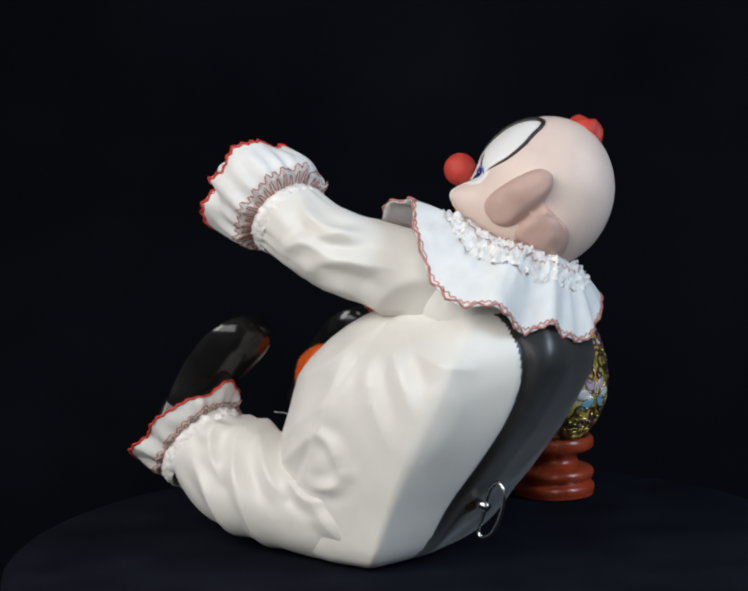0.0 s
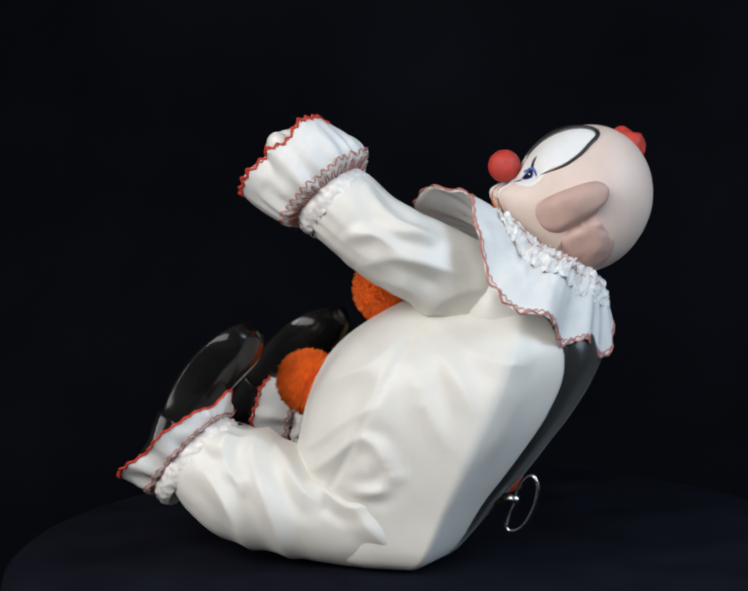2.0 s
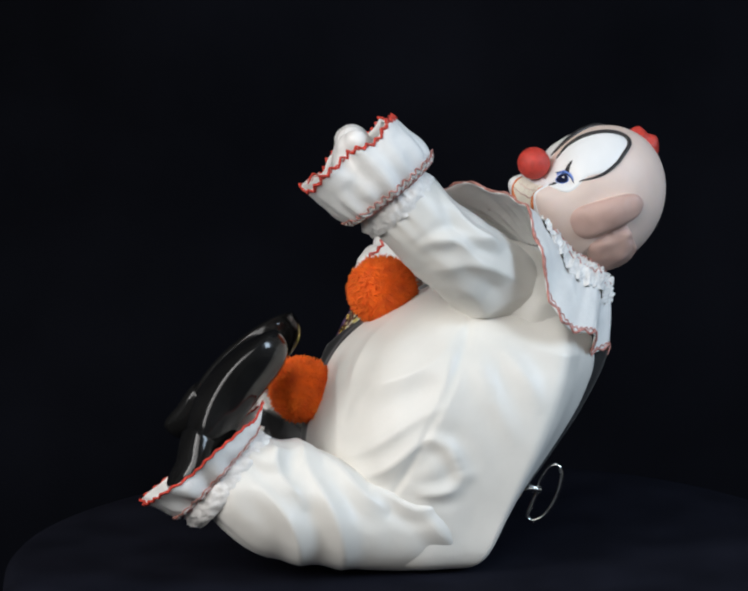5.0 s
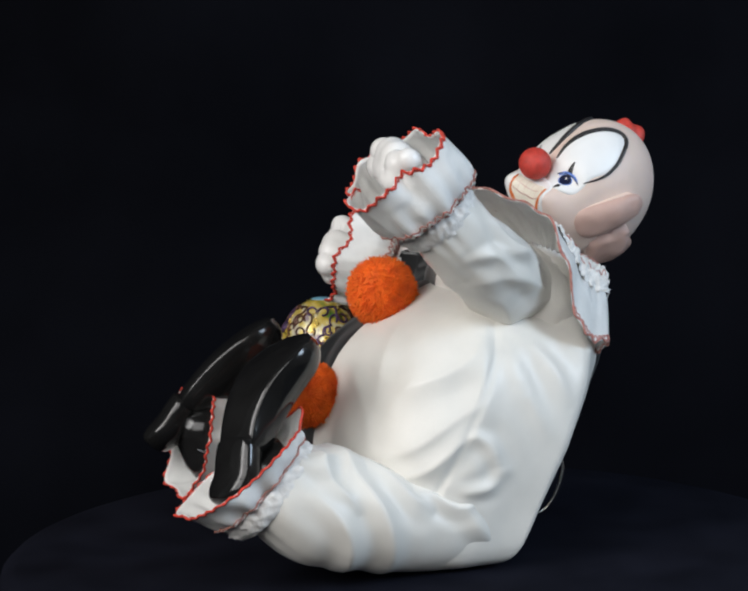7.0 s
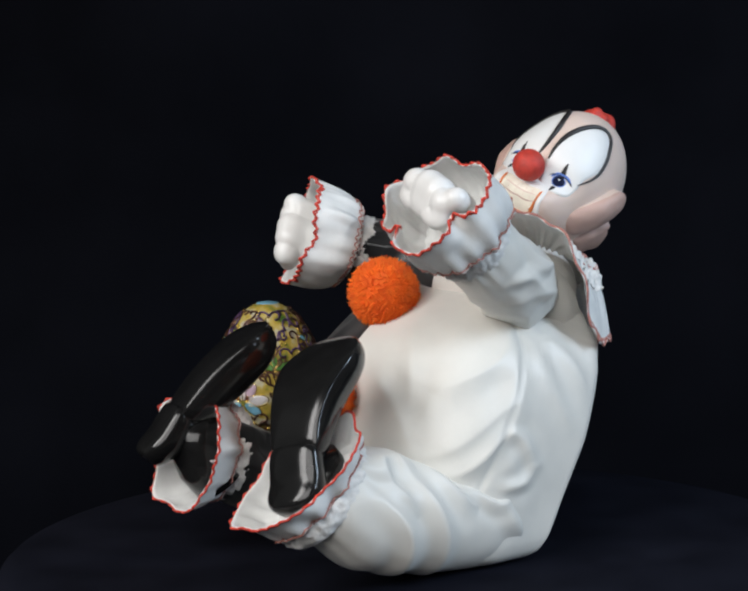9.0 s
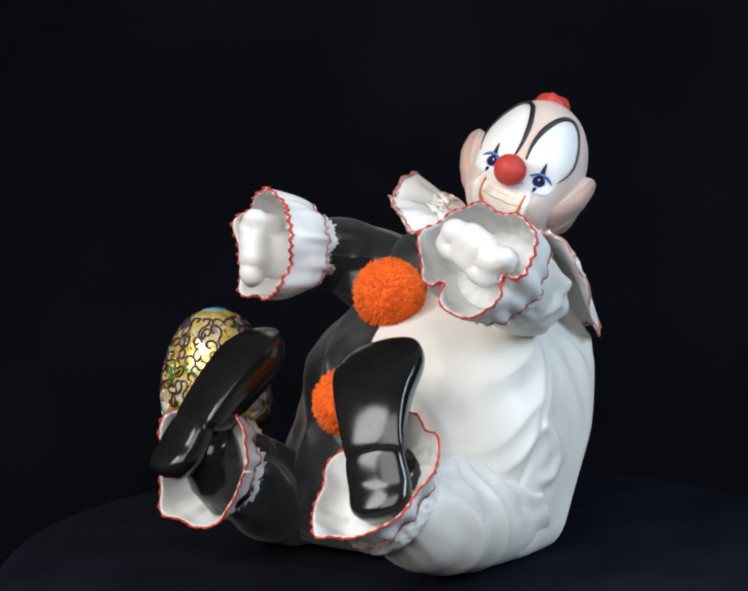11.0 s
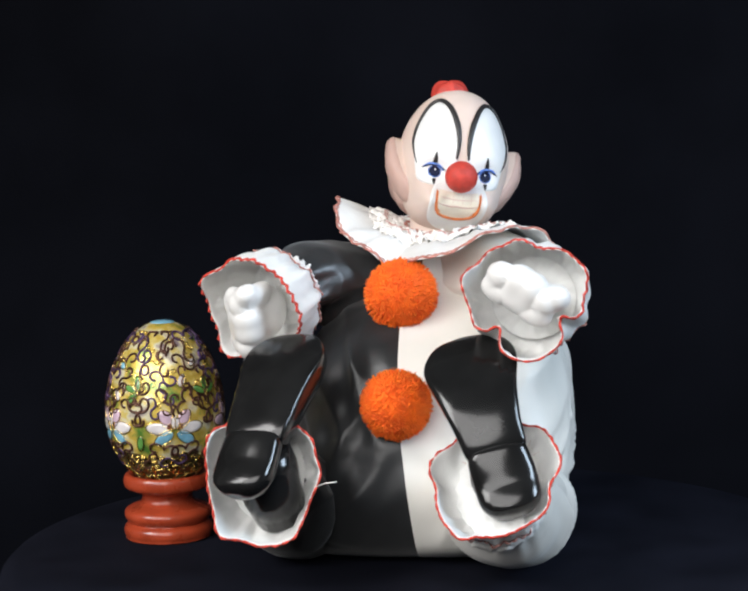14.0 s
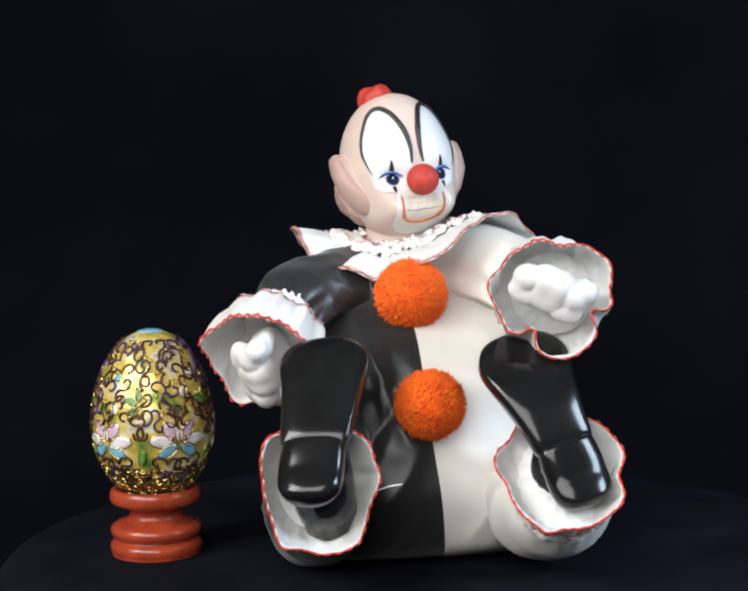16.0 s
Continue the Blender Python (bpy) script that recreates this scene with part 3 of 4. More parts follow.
def torso(bd):
    rows = []
    n = 240
    for z, yf, yw, yb, rx in spline(TORSO, 15):
        row = []
        for j in range(n):
            t = math.tau * (j + 0.5) / n
            ct, st = math.cos(t), math.sin(t)
            k, ry = (1.05, yb - yw) if st > 0 else (0.70, yw - yf)
            wide = rx if ct > 0 else rx * (1 - 0.23 * min(1, max(0, (z - 14) / 50)))
            if st > 0 and ct > 0:
                fx, fy = chamfer(t / (math.pi / 2))
                p = Vector((fx * wide, yw + fy * ry, z))
            else:
                p = Vector((math.copysign(abs(ct) ** k, ct) * wide, yw + math.copysign(abs(st) ** k, st) * ry, z))
            if st < 0:
                # a line of points follows the seam between the halves
                tj = math.tau * (178 + 0.5) / n
                xj = -abs(math.cos(tj)) ** 0.70 * (rx * (1 - 0.23 * min(1, max(0, (z - 14) / 50))))
                p.x += (seam_x(z) - xj) * max(0.0, 1 - abs(p.x - xj) / 30)
            d = Vector((ct, st, 0))
            w = 0.7 * crease((p.x, p.y, p.z * 0.4), 0.022, 4) + 0.3 * crease((p.x, p.y, p.z * 0.6), 0.055, 8)
            if abs(p.x) > 25:
                w += side_folds(p) * min(1, (abs(p.x) - 25) / 20)
            if st > 0:
                fade = min(1, max(0, (z - 14) / 25)) * min(1, max(0, (112 - z) / 18)) * st
                w += fade * (4.5 * max(0.0, min(1.0, (38 - p.x) / 16)) - 3.0 * math.exp(-((p.x - 38) / 1.6) ** 2))
            elif abs(p.x) < 46:
                w += 0.6 * ridge(Vector((0, p.x, p.z)), FRONT_FOLDS) * min(1.0, -st * 2)
            w *= min(1, z / 14)
            row.append(p + d * w)
        rows.append(row)
    bd.grid(rows, WHITE_SATIN, choose=satin)


def shoe(bd, heel, toe, normal, widths, camber):
    """A glazed shoe whose sole faces along normal; heel and toe are the sole's ends."""
    heel, toe = Vector(heel), Vector(toe)
    u = (toe - heel).normalized()
    nrm = Vector(normal)
    nrm = (nrm - u * nrm.dot(u)).normalized()
    w = u.cross(nrm)
    length = (toe - heel).length

    def loft(stations, tag):
        rows = []
        for s, half, front, back, shift in stations:
            c = heel + u * s * length + w * shift + nrm * camber * math.sin(math.pi * max(0, min(1, (s - 0.15) / 0.85)))
            row = []
            for j in range(36):
                t = math.tau * j / 36
                ct, st = math.cos(t), math.sin(t)
                k = 0.82 if st > 0 else 0.95
                depth = front if st > 0 else back
                row.append(c + w * math.copysign(abs(ct) ** k, ct) * half + nrm * math.copysign(abs(st) ** k, st) * depth)
            rows.append(row)
        bd.grid(rows, BLACK_GLAZE, caps=True)

    hw, ww, tw, bend = widths
    sole = spline([(0.30, ww * 0.9, 1.5, 9, bend * 0.2), (0.34, ww * 0.98, 3.0, 14, bend * 0.3), (0.45, ww * 1.05, 3.2, 17, bend * 0.5), (0.62, (ww + tw) / 2, 3.2, 19, bend * 0.6),
                   (0.80, tw, 3.0, 18, bend * 0.3), (0.91, tw * 0.86, 2.4, 14, 0), (0.975, tw * 0.55, 1.2, 8, 0), (1.0, tw * 0.08, 0.1, 1, 0)], 5)
    loft(sole, "sole")
    block = spline([(0.0, hw * 0.15, 1, 1, 0), (0.015, hw * 0.62, 4.0, 7, 0), (0.07, hw * 0.93, 5.2, 10, 0), (0.17, hw, 5.6, 12, 0), (0.27, hw * 0.97, 5.4, 12, bend * 0.2), (0.31, hw * 0.9, 4.6, 12, bend * 0.2), (0.325, hw * 0.7, 2.5, 10, bend * 0.2)], 4)
    loft(block, "heel")
    # the upper, running back into the cuff
    c0 = heel + u * length * 0.30 - nrm * 6
    bd.tube([c0 + nrm * 1, c0 - nrm * 8 - u * 3, c0 - nrm * 18 - u * 8, c0 - nrm * 30 - u * 10], [hw * 0.95, hw * 1.0, hw * 0.95, hw * 0.85], BLACK_GLAZE, 20)


def pompom(bd, centre, radius, seed):
    rng = random.Random(seed)
    o = Vector(centre)
    bd.ball(o, (radius * 0.95,) * 3, ORANGE_YARN, 24, 16)
    count = 5200
    for i in range(count):
        z = 1 - 2 * (i + 0.5) / count
        t = i * 2.39996
        r = math.sqrt(1 - z * z)
        d = (Vector((r * math.cos(t), r * math.sin(t), z)) + Vector([rng.uniform(-0.08, 0.08) for _ in range(3)])).normalized()
        e = d.orthogonal().normalized()
        tip = o + d * radius * rng.uniform(0.94, 1.05)
        lean = Vector([rng.uniform(-0.8, 0.8) for _ in range(3)])
        bd.tube([o + d * radius * 0.78, o + d * radius * 0.93 + lean * 0.4, tip + lean], [0.42, 0.36, 0.2], ORANGE_YARN, 3)


def build_body():
    bd = Build()
    torso(bd)
    # trouser legs, cuffs and shoes
    sleeve(bd, [(26, 22, 34, 13), (36, 6, 31, 19.5), (43.5, -12, 27.5, 22.8), (44, -32, 28, 22.6), (43.5, -54, 32, 23.4), (41, -73, 37, 24.2), (40.5, -86, 44, 21.5), (39, -93, 49, 18)], WHITE_SATIN, 2.0, 0.4, sides=130, steps=18, floor=4.6, folds=LEG_FOLDS)
    sleeve(bd, [(-40, 2, 30, 20), (-50, -12, 26, 23), (-54, -30, 26, 22), (-56, -46, 34, 20), (-58, -58, 43, 18), (-59, -67, 49, 16), (-60, -71, 51, 15)], BLACK_SATIN, 5.0, 1.2, sides=130, steps=18, floor=4.6, folds=LEG_FOLDS)
    frill(bd, (38, -98.5, 50.5), (-0.14, -0.72, 0.68), 17, 25, 11, 5, 0.12, 0.7, flare=0.5, squash=1.28, lobe=lambda t: -0.5 * math.cos(t))
    frill(bd, (-60, -72, 50.0), (-0.02, -0.90, 0.22), 15, 23.5, 18, 5, 0.12, 2.2, flare=0.45, squash=1.25)
    wrist_gather(bd, (38, -97.5, 51), (-0.14, -0.72, 0.68), 18.2, 1.3)
    wrist_gather(bd, (-60, -75, 51.7), (-0.02, -0.90, 0.22), 16, 1.25)
    shoe(bd, (45, -119, 45), (23, -72, 109), (0.0, -0.82, 0.57), (13.0, 13.0, 19.5, -2.5), 9)
    shoe(bd, (-68, -108, 51), (-50, -50, 108), (-0.31, -0.66, 0.70), (13.5, 14.5, 19.0, 2.5), 5)
    pompom(bd, (-6.7, -15.4, 121), 16, 3)
    pompom(bd, (-6.7, -54, 77.5), 15, 4)
    # loose thread on the black leg's cuff
    bd.tube([(-37, -92, 50), (-33, -97, 52.5), (-28, -99, 53.5)], 0.3, LACE, 5)
    # wind-up key
    ax = Vector((0.25, 0.9, -0.22)).normalized()
    hub = Vector((26, 40, 33))
    bd.tube([hub - ax * 6, hub + ax * 0.5, hub + ax * 1.0], [5, 5, 3.5], BRASS, 24)
    bd.tube([hub, hub + ax * 9], 1.9, METAL, 16)
    e = hub + ax * 8
    up = (Vector((0.1, 0.25, 1)) - ax * Vector((0.1, 0.25, 1)).dot(ax)).normalized()
    loop = [e + ax * a + up * b for a, b in ((0, 0), (-0.5, 4), (1.7, 10.6), (5.2, 13.2), (8.2, 10), (8.9, 3.4), (7.7, -4.4), (4.7, -11.2), (0.5, -14.4), (-2.2, -13.2), (-1.9, -8.6), (-0.8, -3))]
    bd.tube(spline(loop, 5, closed=True), 0.9, METAL, 8, closed=True)
    return tagged(bd.link("clown_doll"), "seated wind-up clown doll in half white, half black satin", "doll")


def build_shoulders(doll):
    bd = Build()

    def shape(d):
        return 1 + 0.05 * crease((d.x * 40, d.y * 40, d.z * 20), 0.05, 3) + 0.02 * crease((d.x * 40, d.y * 40, d.z * 40), 0.12, 6)

    bd.ball((13, 40, 128), (27, 24, 19), WHITE_SATIN, 40, 20, choose=lambda c: WHITE_SATIN if c.x > SPLIT + 6 else BLACK_SATIN)
    bd.ball((6, 32, 115), (45, 32, 27), WHITE_SATIN, 72, 36, shape, choose=lambda c: WHITE_SATIN if c.x > SPLIT + 6 else BLACK_SATIN)
    return bd.link("yoke", doll, HEAD_PIVOT, "white and black satin yoke")


def bell(t, at, width):
    q = (t - at + math.pi) % math.tau - math.pi
    return math.exp(-(q / width) ** 2)


# the collar's hem all round from the back over the right shoulder: radius and height over the neck's seam
COLLAR_REACH = (47.5, 50.6, 52.2, 54.9, 55.1, 57.4, 53.4, 52.9, 58.0, 49.7, 47.0, 55.0, 54.5, 49.5, 42.5, 43.5)
COLLAR_RISE = (-34, -17, -9, 0, 14.5, 4, -5, -8.5, -1, 4, 5, -14, -36, -36, -38, -34)


def round_trip(table, t):
    """A closed smooth curve through evenly spaced values."""
    n = len(table)
    f = (t / math.tau * n) % n
    i, u = int(f) % n, f - int(f)
    p0, p1, p2, p3 = (table[(i + k) % n] for k in (-1, 0, 1, 2))
    return 0.5 * (2 * p1 + (p2 - p0) * u + (2 * p0 - 5 * p1 + 4 * p2 - p3) * u * u + (3 * p1 - p0 - 3 * p2 + p3) * u ** 3)


def build_collar(doll):
    bd = Build()
    a, b, c = frame_of((-0.06, -0.10, 0.98), (0, 1, 0))
    o = Vector((13, 40, 148))

    def at(t, s, off=0.0, wide=0.0):
        ruffle = s * (1.7 * math.sin(9 * t + 1.1 + math.sin(2 * t)) + 1.0 * math.sin(16 * t + 2.2 * math.sin(3 * t)))
        pleat = 0.7 * (1 - s) * math.sin(40 * t + 3 * math.sin(5 * t))
        r = 19 + (round_trip(COLLAR_REACH, t) - 19) * s ** 0.9 + 0.6 * ruffle + wide
        rise = round_trip(COLLAR_RISE, t)
        return o + Vector((0, -8, 0)) * s + a * (rise * s ** 1.25 - 4.0 * max(0.0, 1 - s) ** 1.5 + 2.6 * math.sin(math.pi * s) + ruffle + pleat + off) + (b * math.cos(t) + c * math.sin(t)) * r

    n, rings = 220, 16
    ts = [math.tau * j / n for j in range(n)]
    rows = [[at(t, i / rings) for t in ts] for i in range(rings + 1)]
    rows += [[at(t, i / rings, -0.6) for t in ts] for i in range(rings, -1, -1)]
    bd.grid(rows, ORGANZA)
    m = 560
    bd.tube([at(math.tau * j / m, 1.0 + 0.022 * (abs((j % 14) - 7) / 3.5 - 1), 0.2) for j in range(m)], 0.55, PINK_THREAD, 5, closed=True)
    bd.tube([at(math.tau * j / m, 0.975 + 0.012 * math.sin(j * 1.3), 0.3) for j in range(m)], 0.3, PINK_THREAD, 4, closed=True)
    # gathered lace over the inner half
    rows = []
    for i in range(26):
        u = i / 25
        row = []
        for j in range(340):
            t = math.tau * j / 340
            n1 = noise.noise(Vector((9 * math.cos(t), 9 * math.sin(t), 5 * u)))
            n2 = noise.noise(Vector((26 * math.cos(t), 26 * math.sin(t), 13 * u + 4)))
            row.append(at(t, 0.02 + 0.52 * u, 0.5 + 2.4 * math.sin(math.pi * min(1, u * 1.05)) + 2.0 * n1 + 2.3 * n2, 1.2 * n2 + 0.9 * math.sin(44 * t + 4 * n1) * u))
        rows.append(row)
    bd.grid(rows, LACE)
    for k in range(3):
        bd.tube([at(t, 0.10 + 0.12 * k + 0.02 * (1 if (j // 2) % 2 else -1), 3.2 + 1.2 * noise.noise(Vector((9 * math.cos(t), 9 * math.sin(t), 2 + k)))) for j, t in ((j, math.tau * j / 200) for j in range(200))], 0.26, PINK_THREAD if k != 1 else LACE, 4, closed=True)
    return bd.link("collar", doll, HEAD_PIVOT, "white organza ruffled collar with red zigzag hem")


# head, in its own frame: x to the doll's left, -y ahead, millimetres from the middle of the skull
HX, HY, HZ = 26.0, 31.0, 33.0


def swell(x, z):
    """How far muzzle, cheeks and brow stand out in front of the skull."""
    z = z + 4
    muzzle = 4.5 * math.exp(-((x / 11) ** 2) - ((z + 15) / 9) ** 2)
    cheek = 9.0 * math.exp(-(((abs(x) - 14.0) / 6.5) ** 2) - ((z + 14) / 7.5) ** 2)
    socket = -2.8 * math.exp(-(((abs(x) - 13) / 7) ** 2) - ((z - 0.5) / 4.5) ** 2)
    groove = -1.2 * math.exp(-((abs(x) - 10.5 + 0.12 * (z + 14)) / 1.2) ** 2 - ((z + 13) / 6) ** 2)
    chin = 2.5 * math.exp(-((x / 8) ** 2) - ((z + 26) / 5) ** 2)
    return muzzle + cheek + socket + groove + chin


def half_width(z):
    return HX * (1 - 0.06 * max(0, -z / HZ))


def fullness(z):
    """0 at the round crown, 1 at the fuller lower face."""
    u = max(0.0, min(1.0, (18 - z) / 24))
    return u * u * (3 - 2 * u)


def face_y(x, z):
    f = fullness(z)
    k = 1 - min(1.0, abs(x) / half_width(z)) ** (2.1 + 1.1 * f) - (abs(z) / HZ) ** 2.15
    return -HY * max(k, 0.0) ** (1 / (2.0 + 0.45 * f)) - swell(x, z)


def skull_point(d):
    """The skull's skin along d from its middle; the lower front is fuller than an ellipsoid."""
    lo, hi = 15.0, 45.0
    for _ in range(20):
        r = (lo + hi) / 2
        x, y, z = d.x * r, d.y * r, d.z * r
        f = fullness(z) if y < 0 else 0.0
        g = (abs(x) / half_width(z)) ** (2.1 + 1.1 * f) + (abs(y) / HY) ** (2.0 + 0.45 * f) + (abs(z) / HZ) ** 2.15
        lo, hi = (r, hi) if g < 1 else (lo, r)
    return d * r


def build_head(doll):
    bd = Build()
    rows = []
    for i in range(97):
        th = math.pi * (0.002 + 0.996 * i / 96)
        row = []
        for j in range(144):
            ph = math.tau * j / 144
            x, y, z = skull_point(Vector((math.sin(th) * math.cos(ph), math.sin(th) * math.sin(ph), math.cos(th))))
            front = max(0.0, -y / HY)
            row.append((x, y - swell(x, z) * min(1, front * 3.5), z))
        rows.append(row)
    bd.grid(rows, SKIN)

    def patch(outline, mat, lift):
        pts = spline(outline, 6, closed=True)
        cx, cz = sum(p[0] for p in pts) / len(pts), sum(p[1] for p in pts) / len(pts)
        rings = []
        for s in (0.01, 0.1, 0.2, 0.3, 0.4, 0.5, 0.6, 0.7, 0.8, 0.9, 1.0, 1.0):
            last = len(rings) == 11
            rings.append([(cx + (p[0] - cx) * s, face_y(cx + (p[0] - cx) * s, cz - 4 + (p[1] - cz) * s) - (lift if not last else -0.4), cz - 4 + (p[1] - cz) * s) for p in pts])
        bd.grid(rings, mat)

    def stroke(points, radius, mat, lift=0.1, thin=1.0):
        pts = spline(points, 7)
        r = [radius * (1 + (thin - 1) * i / len(pts)) * min(1, 0.35 + 3 * min(i, len(pts) - 1 - i) / len(pts)) for i in range(len(pts))]
        bd.tube([(p[0], face_y(p[0], p[1] - 4) - lift, p[1] - 4) for p in pts], r, mat, 6)

    for s in (1, -1):
        def mir(pts):
            return [(s * x, z) for x, z in pts]
        outer = 0.88 if s > 0 else 1.0
        patch(mir([(x if z > 8 else 12 + (x - 12) * (outer if x > 12 else 1), z) for x, z in ((2.2, 6), (2.6, 14), (3.8, 22), (7, 29), (11, 31), (15.5, 28), (19.5, 21), (21.6, 13), (21.3, 6), (20.4, 0), (18.6, -5), (12, -6.4), (6, -6))]), FACE_WHITE, 0.35)
        stroke(mir([(2.8, 6.5), (2.4, 14), (3.6, 22), (7, 29.4), (11, 31.4), (15.6, 28.4), (19.8, 21), (21.9, 13), (21.4, 7), (12 + 8.0 * outer, 2.5)]), 1.55, BLACK_PAINT, 0.2, 0.4)
        disc = [(11.9 + 3.0 * math.cos(math.tau * i / 8), -0.2 + 2.8 * math.sin(math.tau * i / 8)) for i in range(8)]
        patch(mir(disc), BLUE_PAINT, 0.52)
        patch(mir([(11.9 + (x - 11.9) * 0.84, -0.2 + (z + 0.2) * 0.84) for x, z in disc]), NAVY_PAINT, 0.62)
        # the eye's white highlight, painted on as a small dot
        patch(mir([(11.3, 0.9), (11.9, 1.0), (12.0, 0.4), (11.4, 0.3)]), FACE_WHITE, 0.75)
        stroke(mir([(8.0, 0.2), (10, 2.7), (14, 3.2), (17.0, 1.6)]), 0.6, BLUE_PAINT, 0.45)
        patch(mir([(11.0, 2.5), (12.0, 9.0), (13.3, 2.5)]), BLACK_PAINT, 0.57)
        patch(mir([(11.2, -3.6), (12.0, -6.2), (12.9, -3.7)]), BLACK_PAINT, 0.57)
        stroke(mir([(7.0, 0.5), (10, 2.4), (14, 2.6), (17.8, 0.8)]), 0.35, NAVY_PAINT, 0.57)
        stroke(mir([(10.2, -8.0), (10.4, -12), (9.4, -16.2), (7.0, -18.5)]), 0.45, LIP_PAINT, 0.45)
    patch([(-12, -7), (-13.4, -14), (-12, -22), (-7, -26.4), (0, -27.6), (7, -26.4), (12, -22), (13.4, -14), (12, -7), (8, -5), (0, -4), (-8, -5)], FACE_WHITE, 0.45)
    patch([(-9.6, -8.5), (-9.4, -15.5), (-7, -19.6), (0, -20.8), (7, -19.6), (9.4, -15.5), (9.6, -8.5), (4, -8.5), (-4, -8.5)], TOOTH_PAINT, 0.7)
    stroke([(-9.8, -8.8), (-9.9, -15.0), (-7.6, -19.4), (0, -21.0), (7.6, -19.4), (9.9, -15.0), (9.8, -8.8)], 0.75, LIP_PAINT, 0.7)
    stroke([(-9.2, -14.4), (-4, -15.3), (0, -15.1), (4, -15.3), (9.2, -14.4)], 0.32, EAR_SKIN, 0.75)
    stroke([(-9.0, -11.2), (0, -12.0), (9.0, -11.2)], 0.26, SKIN, 0.8)
    for x in (-6.0, -2.2, 2.2, 6.0):
        stroke([(x, -9.5), (x * 1.02, -12), (x, -14.8)], 0.12, SKIN, 0.72)
    bd.ball((-0.6, -37.6, -5.2), (7.5, 7.3, 7.3), RED_PAINT, 32, 20)
    # ears: an upper shell that points ahead and a lobe behind and below it, with a groove between
    rim = spline([(-19.5, -19), (-18.5, -12), (-11.5, -1.5), (-4, 6), (2, 6.2), (4.6, 1.5), (4.5, -5.5), (11, -9), (18, -12), (20.5, -18), (19.5, -25), (15, -30.5), (8, -30), (1, -26), (-6, -23.5), (-14, -23)], 5, closed=True)
    for s in (1, -1):
        def ear_x(y, z, u):
            z = z - 2
            k = 1 - (y / HY) ** 2 - (z / HZ) ** 2
            skull = HX * math.sqrt(max(k, 0.0))
            groove = ((y - 4.5) * 18.5 - (z + 5.5) * 9.5) / 20.8
            h = 0.45 * skull + 14.0 + 0.20 * (z + 12) + 4.2 * math.sqrt(max(0.0, 1 - u ** 6))
            h += 1.8 * math.exp(-((y + 7) / 8) ** 2 - ((z + 8) / 8) ** 2) + 1.8 * math.exp(-((y - 13) / 5) ** 2 - ((z + 20) / 7) ** 2)
            h -= 3.4 * math.exp(-(groove / 2.2) ** 2)
            h -= 1.3 * math.exp(-((math.hypot(y - 9, z + 18) - 7.5) / 1.3) ** 2) * (0.5 + 0.5 * math.tanh(y - 9))
            return h + 0.5 * noise.noise(Vector((y * 0.25, z * 0.25, s)))
        shell = []
        for u in (0.01, 0.1, 0.2, 0.3, 0.4, 0.5, 0.6, 0.7, 0.78, 0.85, 0.91, 0.96, 0.99, 1.0):
            shell.append([(s * ear_x(p[0] * u, -10 + (p[1] + 12) * u, u), p[0] * u, -10 + (p[1] + 12) * u) for p in rim])
        back = [shell[-1]]
        back.append([(s * (ear_x(p[0], p[1] + 2, 1.0) - 4.5), p[0] * 0.96, -10 + (p[1] + 12) * 0.96) for p in rim])
        back.append([(s * 12, p[0] * 0.7, -10 + (p[1] + 12) * 0.7) for p in rim])
        bd.grid(shell, EAR_SKIN)
        bd.grid(back, SKIN)
    # red knob on the crown, ribbed
    rows = []
    lean = Matrix.Rotation(radians(-8), 3, "Y")
    for r, z in spline([(8.2, 27), (8.6, 31), (7.6, 34.2), (5.8, 36.2), (3.2, 37), (0.05, 37.2)], 4):
        rows.append([lean @ Vector((r * math.cos(t) * (1 + 0.06 * math.sin(7 * t)), 5.5 + r * math.sin(t) * (1 + 0.06 * math.sin(7 * t)), z + 0.9 * math.sin(3 * t) * min(1, r / 5))) for t in (math.tau * j / 48 for j in range(48))])
    bd.grid(rows, RED_PAINT)
    # neck down into the collar
    bd.grid([[(r * math.cos(math.tau * j / 32), 3 + r * math.sin(math.tau * j / 32), z) for j in range(32)] for r, z in ((17, -24), (16, -30), (16.5, -38))], SKIN)
    place = pose(11.1, 42.9, 176.7, 0, 7.4, 8.2)
    bd.move(lambda p: place @ Vector((p.x, p.y, p.z + 1.6 * max(0.0, (min(p.z, 33) - 12) / 21) ** 2)))
    return bd.link("head", doll, HEAD_PIVOT, "bald bisque head with white face paint and red nose")


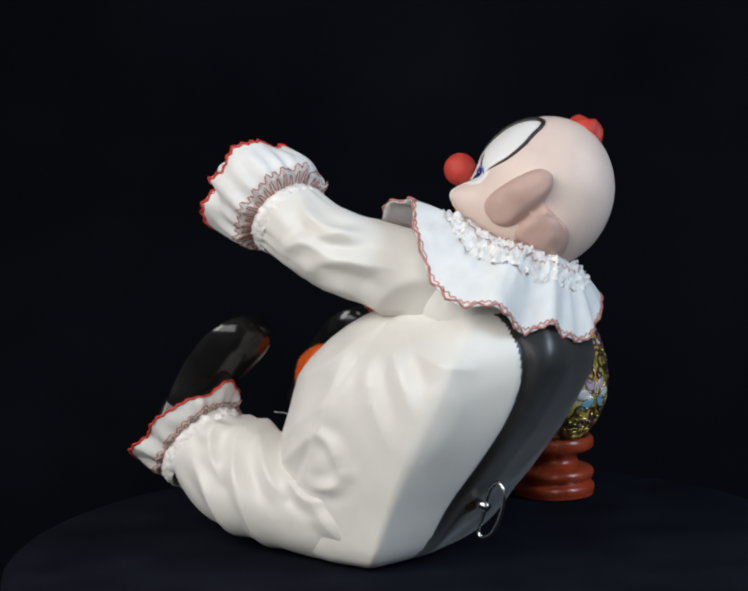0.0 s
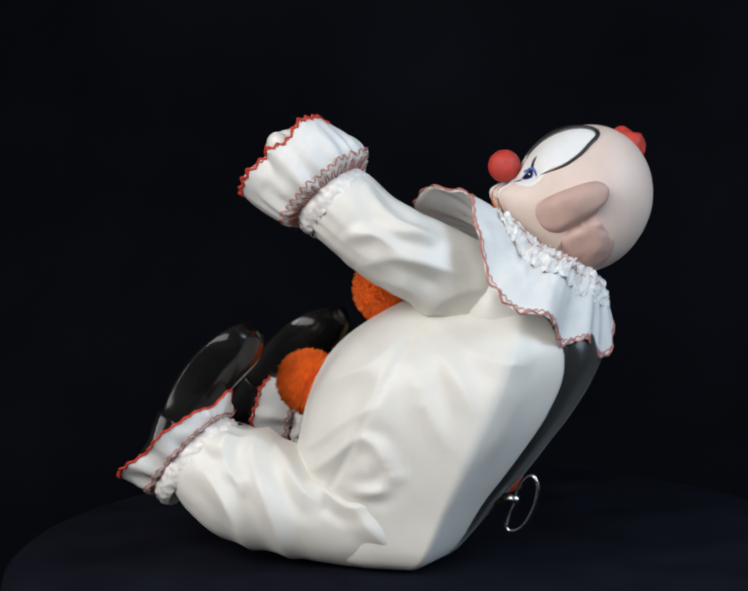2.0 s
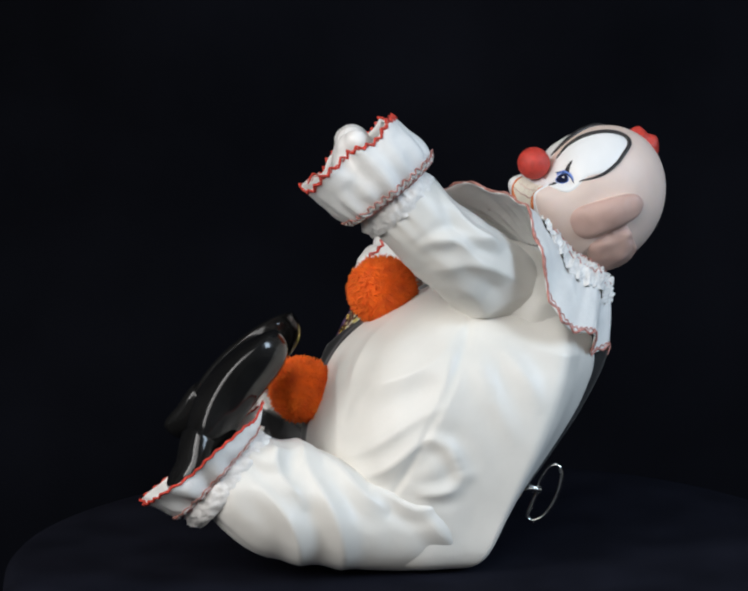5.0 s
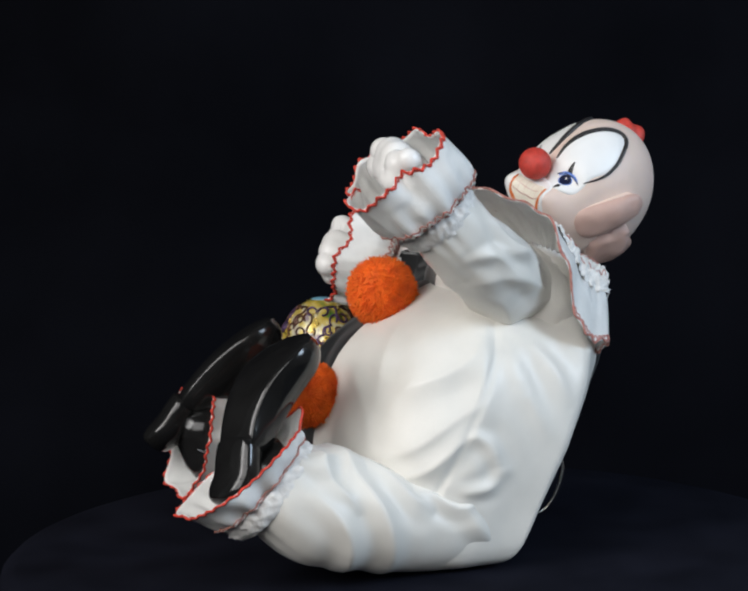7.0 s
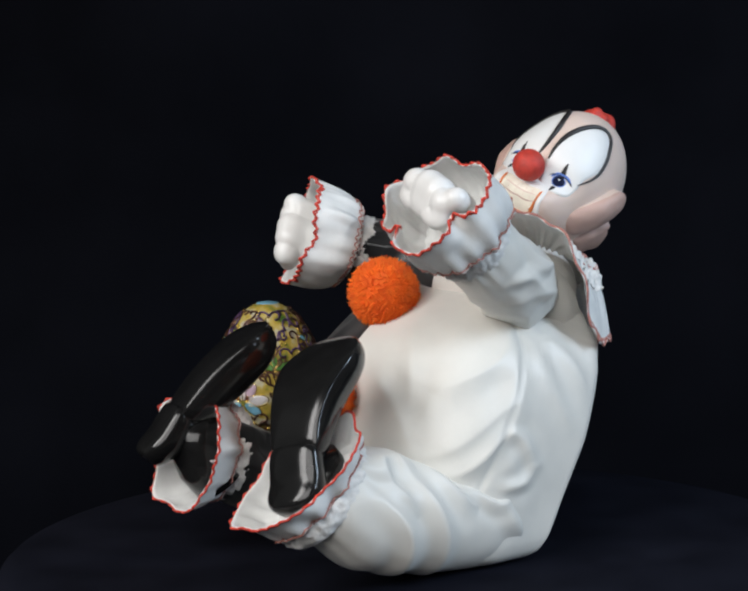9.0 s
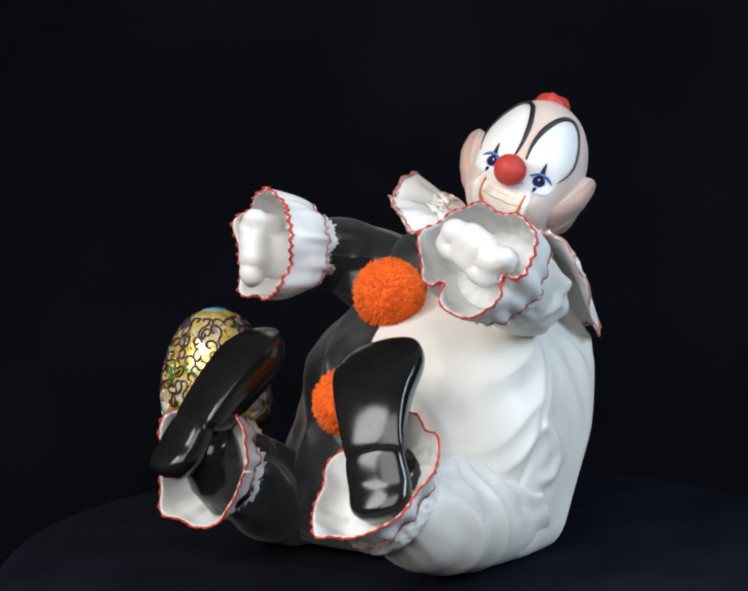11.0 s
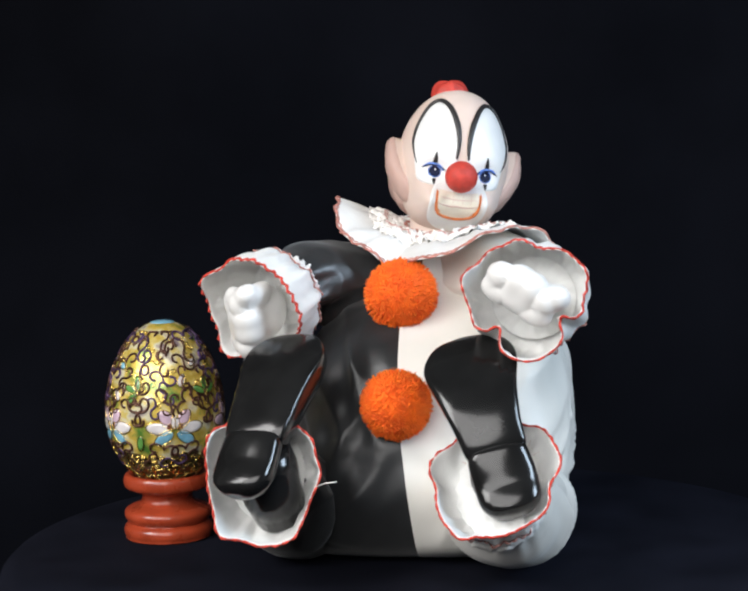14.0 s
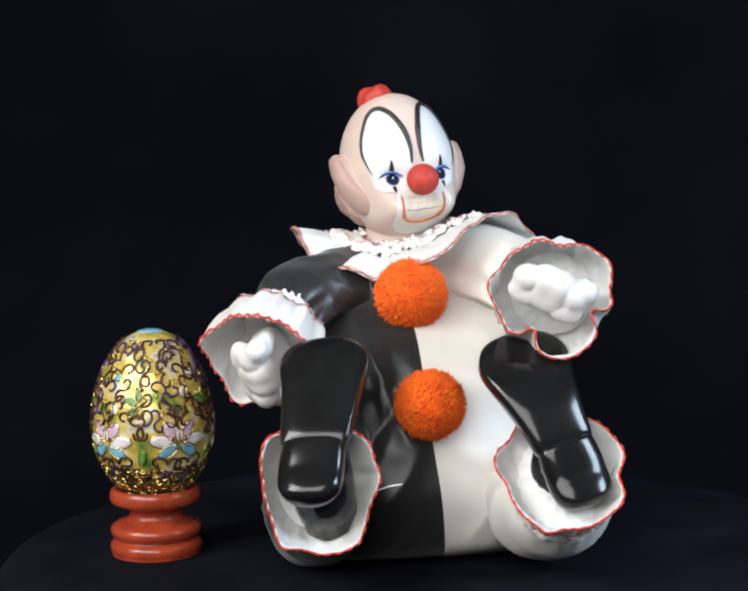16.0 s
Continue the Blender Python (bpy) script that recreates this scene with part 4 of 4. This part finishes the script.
def build_arms(doll):
    bd = Build()
    sleeve(bd, [(4, 38, 116, 15), (18, 26, 123, 22), (33, 14, 126.5, 21.5), (45, -3, 124.5, 18.5), (52.5, -22, 120.5, 17.2), (53, -38, 119.5, 17), (52, -52, 121, 17), (50, -59, 122, 16)], WHITE_SATIN, 7.0, 0.7, sides=110, steps=14, folds=SLEEVE_FOLDS)
    frill(bd, (50, -62, 122), (-0.14, -0.93, 0.27), 15.5, 25, 26, 5, 0.10, 0.4, flare=0.26, puff=0.08, tongue=math.pi + 0.2, radial=lambda t: -0.24 * bell(t, 0, 0.9))
    wrist_gather(bd, (50.5, -65, 124), (-0.08, -0.94, 0.27), 17.5)
    fist(bd, (46, -84, 129), (-0.1, -0.95, 0.16), (0.60, 0.1, 1), 1.0, 1)
    left = bd.link("arm", doll, LEFT_PIVOT, "white satin sleeve, frilled cuff and white fist")
    bd = Build()
    sleeve(bd, [(-12, 28, 114, 24), (-28, 24, 118, 22), (-42, 14, 123, 19), (-52, 4, 126, 16.5), (-60, -5, 122.5, 14), (-62, -9, 121.5, 12.5)], BLACK_SATIN, 11.0, 1.4, sides=110, steps=14, folds=SLEEVE_FOLDS)
    frill(bd, (-62, -10, 121.5), (-0.46, -0.83, -0.31), 12.5, 25, 26, 5, 0.12, 2.4, flare=0.34, puff=0.10)
    wrist_gather(bd, (-63.5, -13, 120.2), (-0.46, -0.83, -0.31), 15)
    fist(bd, (-74, -32, 110), (-0.46, -0.83, -0.31), (0.85, -0.5, 0), 1.0, -1)
    right = bd.link("arm", doll, RIGHT_PIVOT, "black satin sleeve, white frilled cuff and white fist")
    return left, right


table = setting()
egg, stand = build_egg()
doll = build_body()
yoke = build_shoulders(doll)
collar = build_collar(doll)
head = build_head(doll)
left_arm, right_arm = build_arms(doll)


def swing(pivot, rows):
    out = []
    for t, x, y, z, *shift in rows:
        v = Vector((radians(x), radians(y), radians(z)))
        turn = Matrix.Rotation(v.length, 4, v.normalized()) if v.length > 1e-6 else Matrix.Identity(4)
        out.append((t, Matrix.Translation(pivot + Vector(shift or (0, 0, 0)) * 0.001) @ turn))
    return out


def motions():
    spot = Vector((-0.1218, 0.0115, 0.004))
    for thing, at in ((table, Vector((0, 0, 0.004))), (doll, Vector((0, 0, 0))), (stand, spot), (egg, spot + Vector((0, 0, 0.0252)))):
        walk(thing, [(t, pose(0, 0, 0, 0, 0, a) @ Matrix.Translation(at)) for t, a in TURN])
    for piece in (yoke, collar):
        walk(piece, swing(HEAD_PIVOT, HEAD_SWING))
    # the head nods a little less far back than its collar, and turns on its neck
    nod = swing(HEAD_PIVOT, [(t, x + 3.2 * min(0.3 + t, max(0.0, 1 - t / 12.5)), y, z) for t, x, y, z in HEAD_SWING])
    arm = HEAD_MIDDLE - HEAD_PIVOT
    for i, (t, x, y, z, *shift) in enumerate(HEAD_TRIM):
        v = Vector((radians(x), radians(y), radians(z)))
        nod[i] = (t, nod[i][1] @ Matrix.Translation(arm + Vector(shift) * 0.001) @ Matrix.Rotation(v.length, 4, v.normalized()) @ Matrix.Translation(-arm))
    walk(head, nod)
    walk(left_arm, swing(LEFT_PIVOT, LEFT_ARM_SWING))
    walk(right_arm, swing(RIGHT_PIVOT, RIGHT_ARM_SWING))


motions()
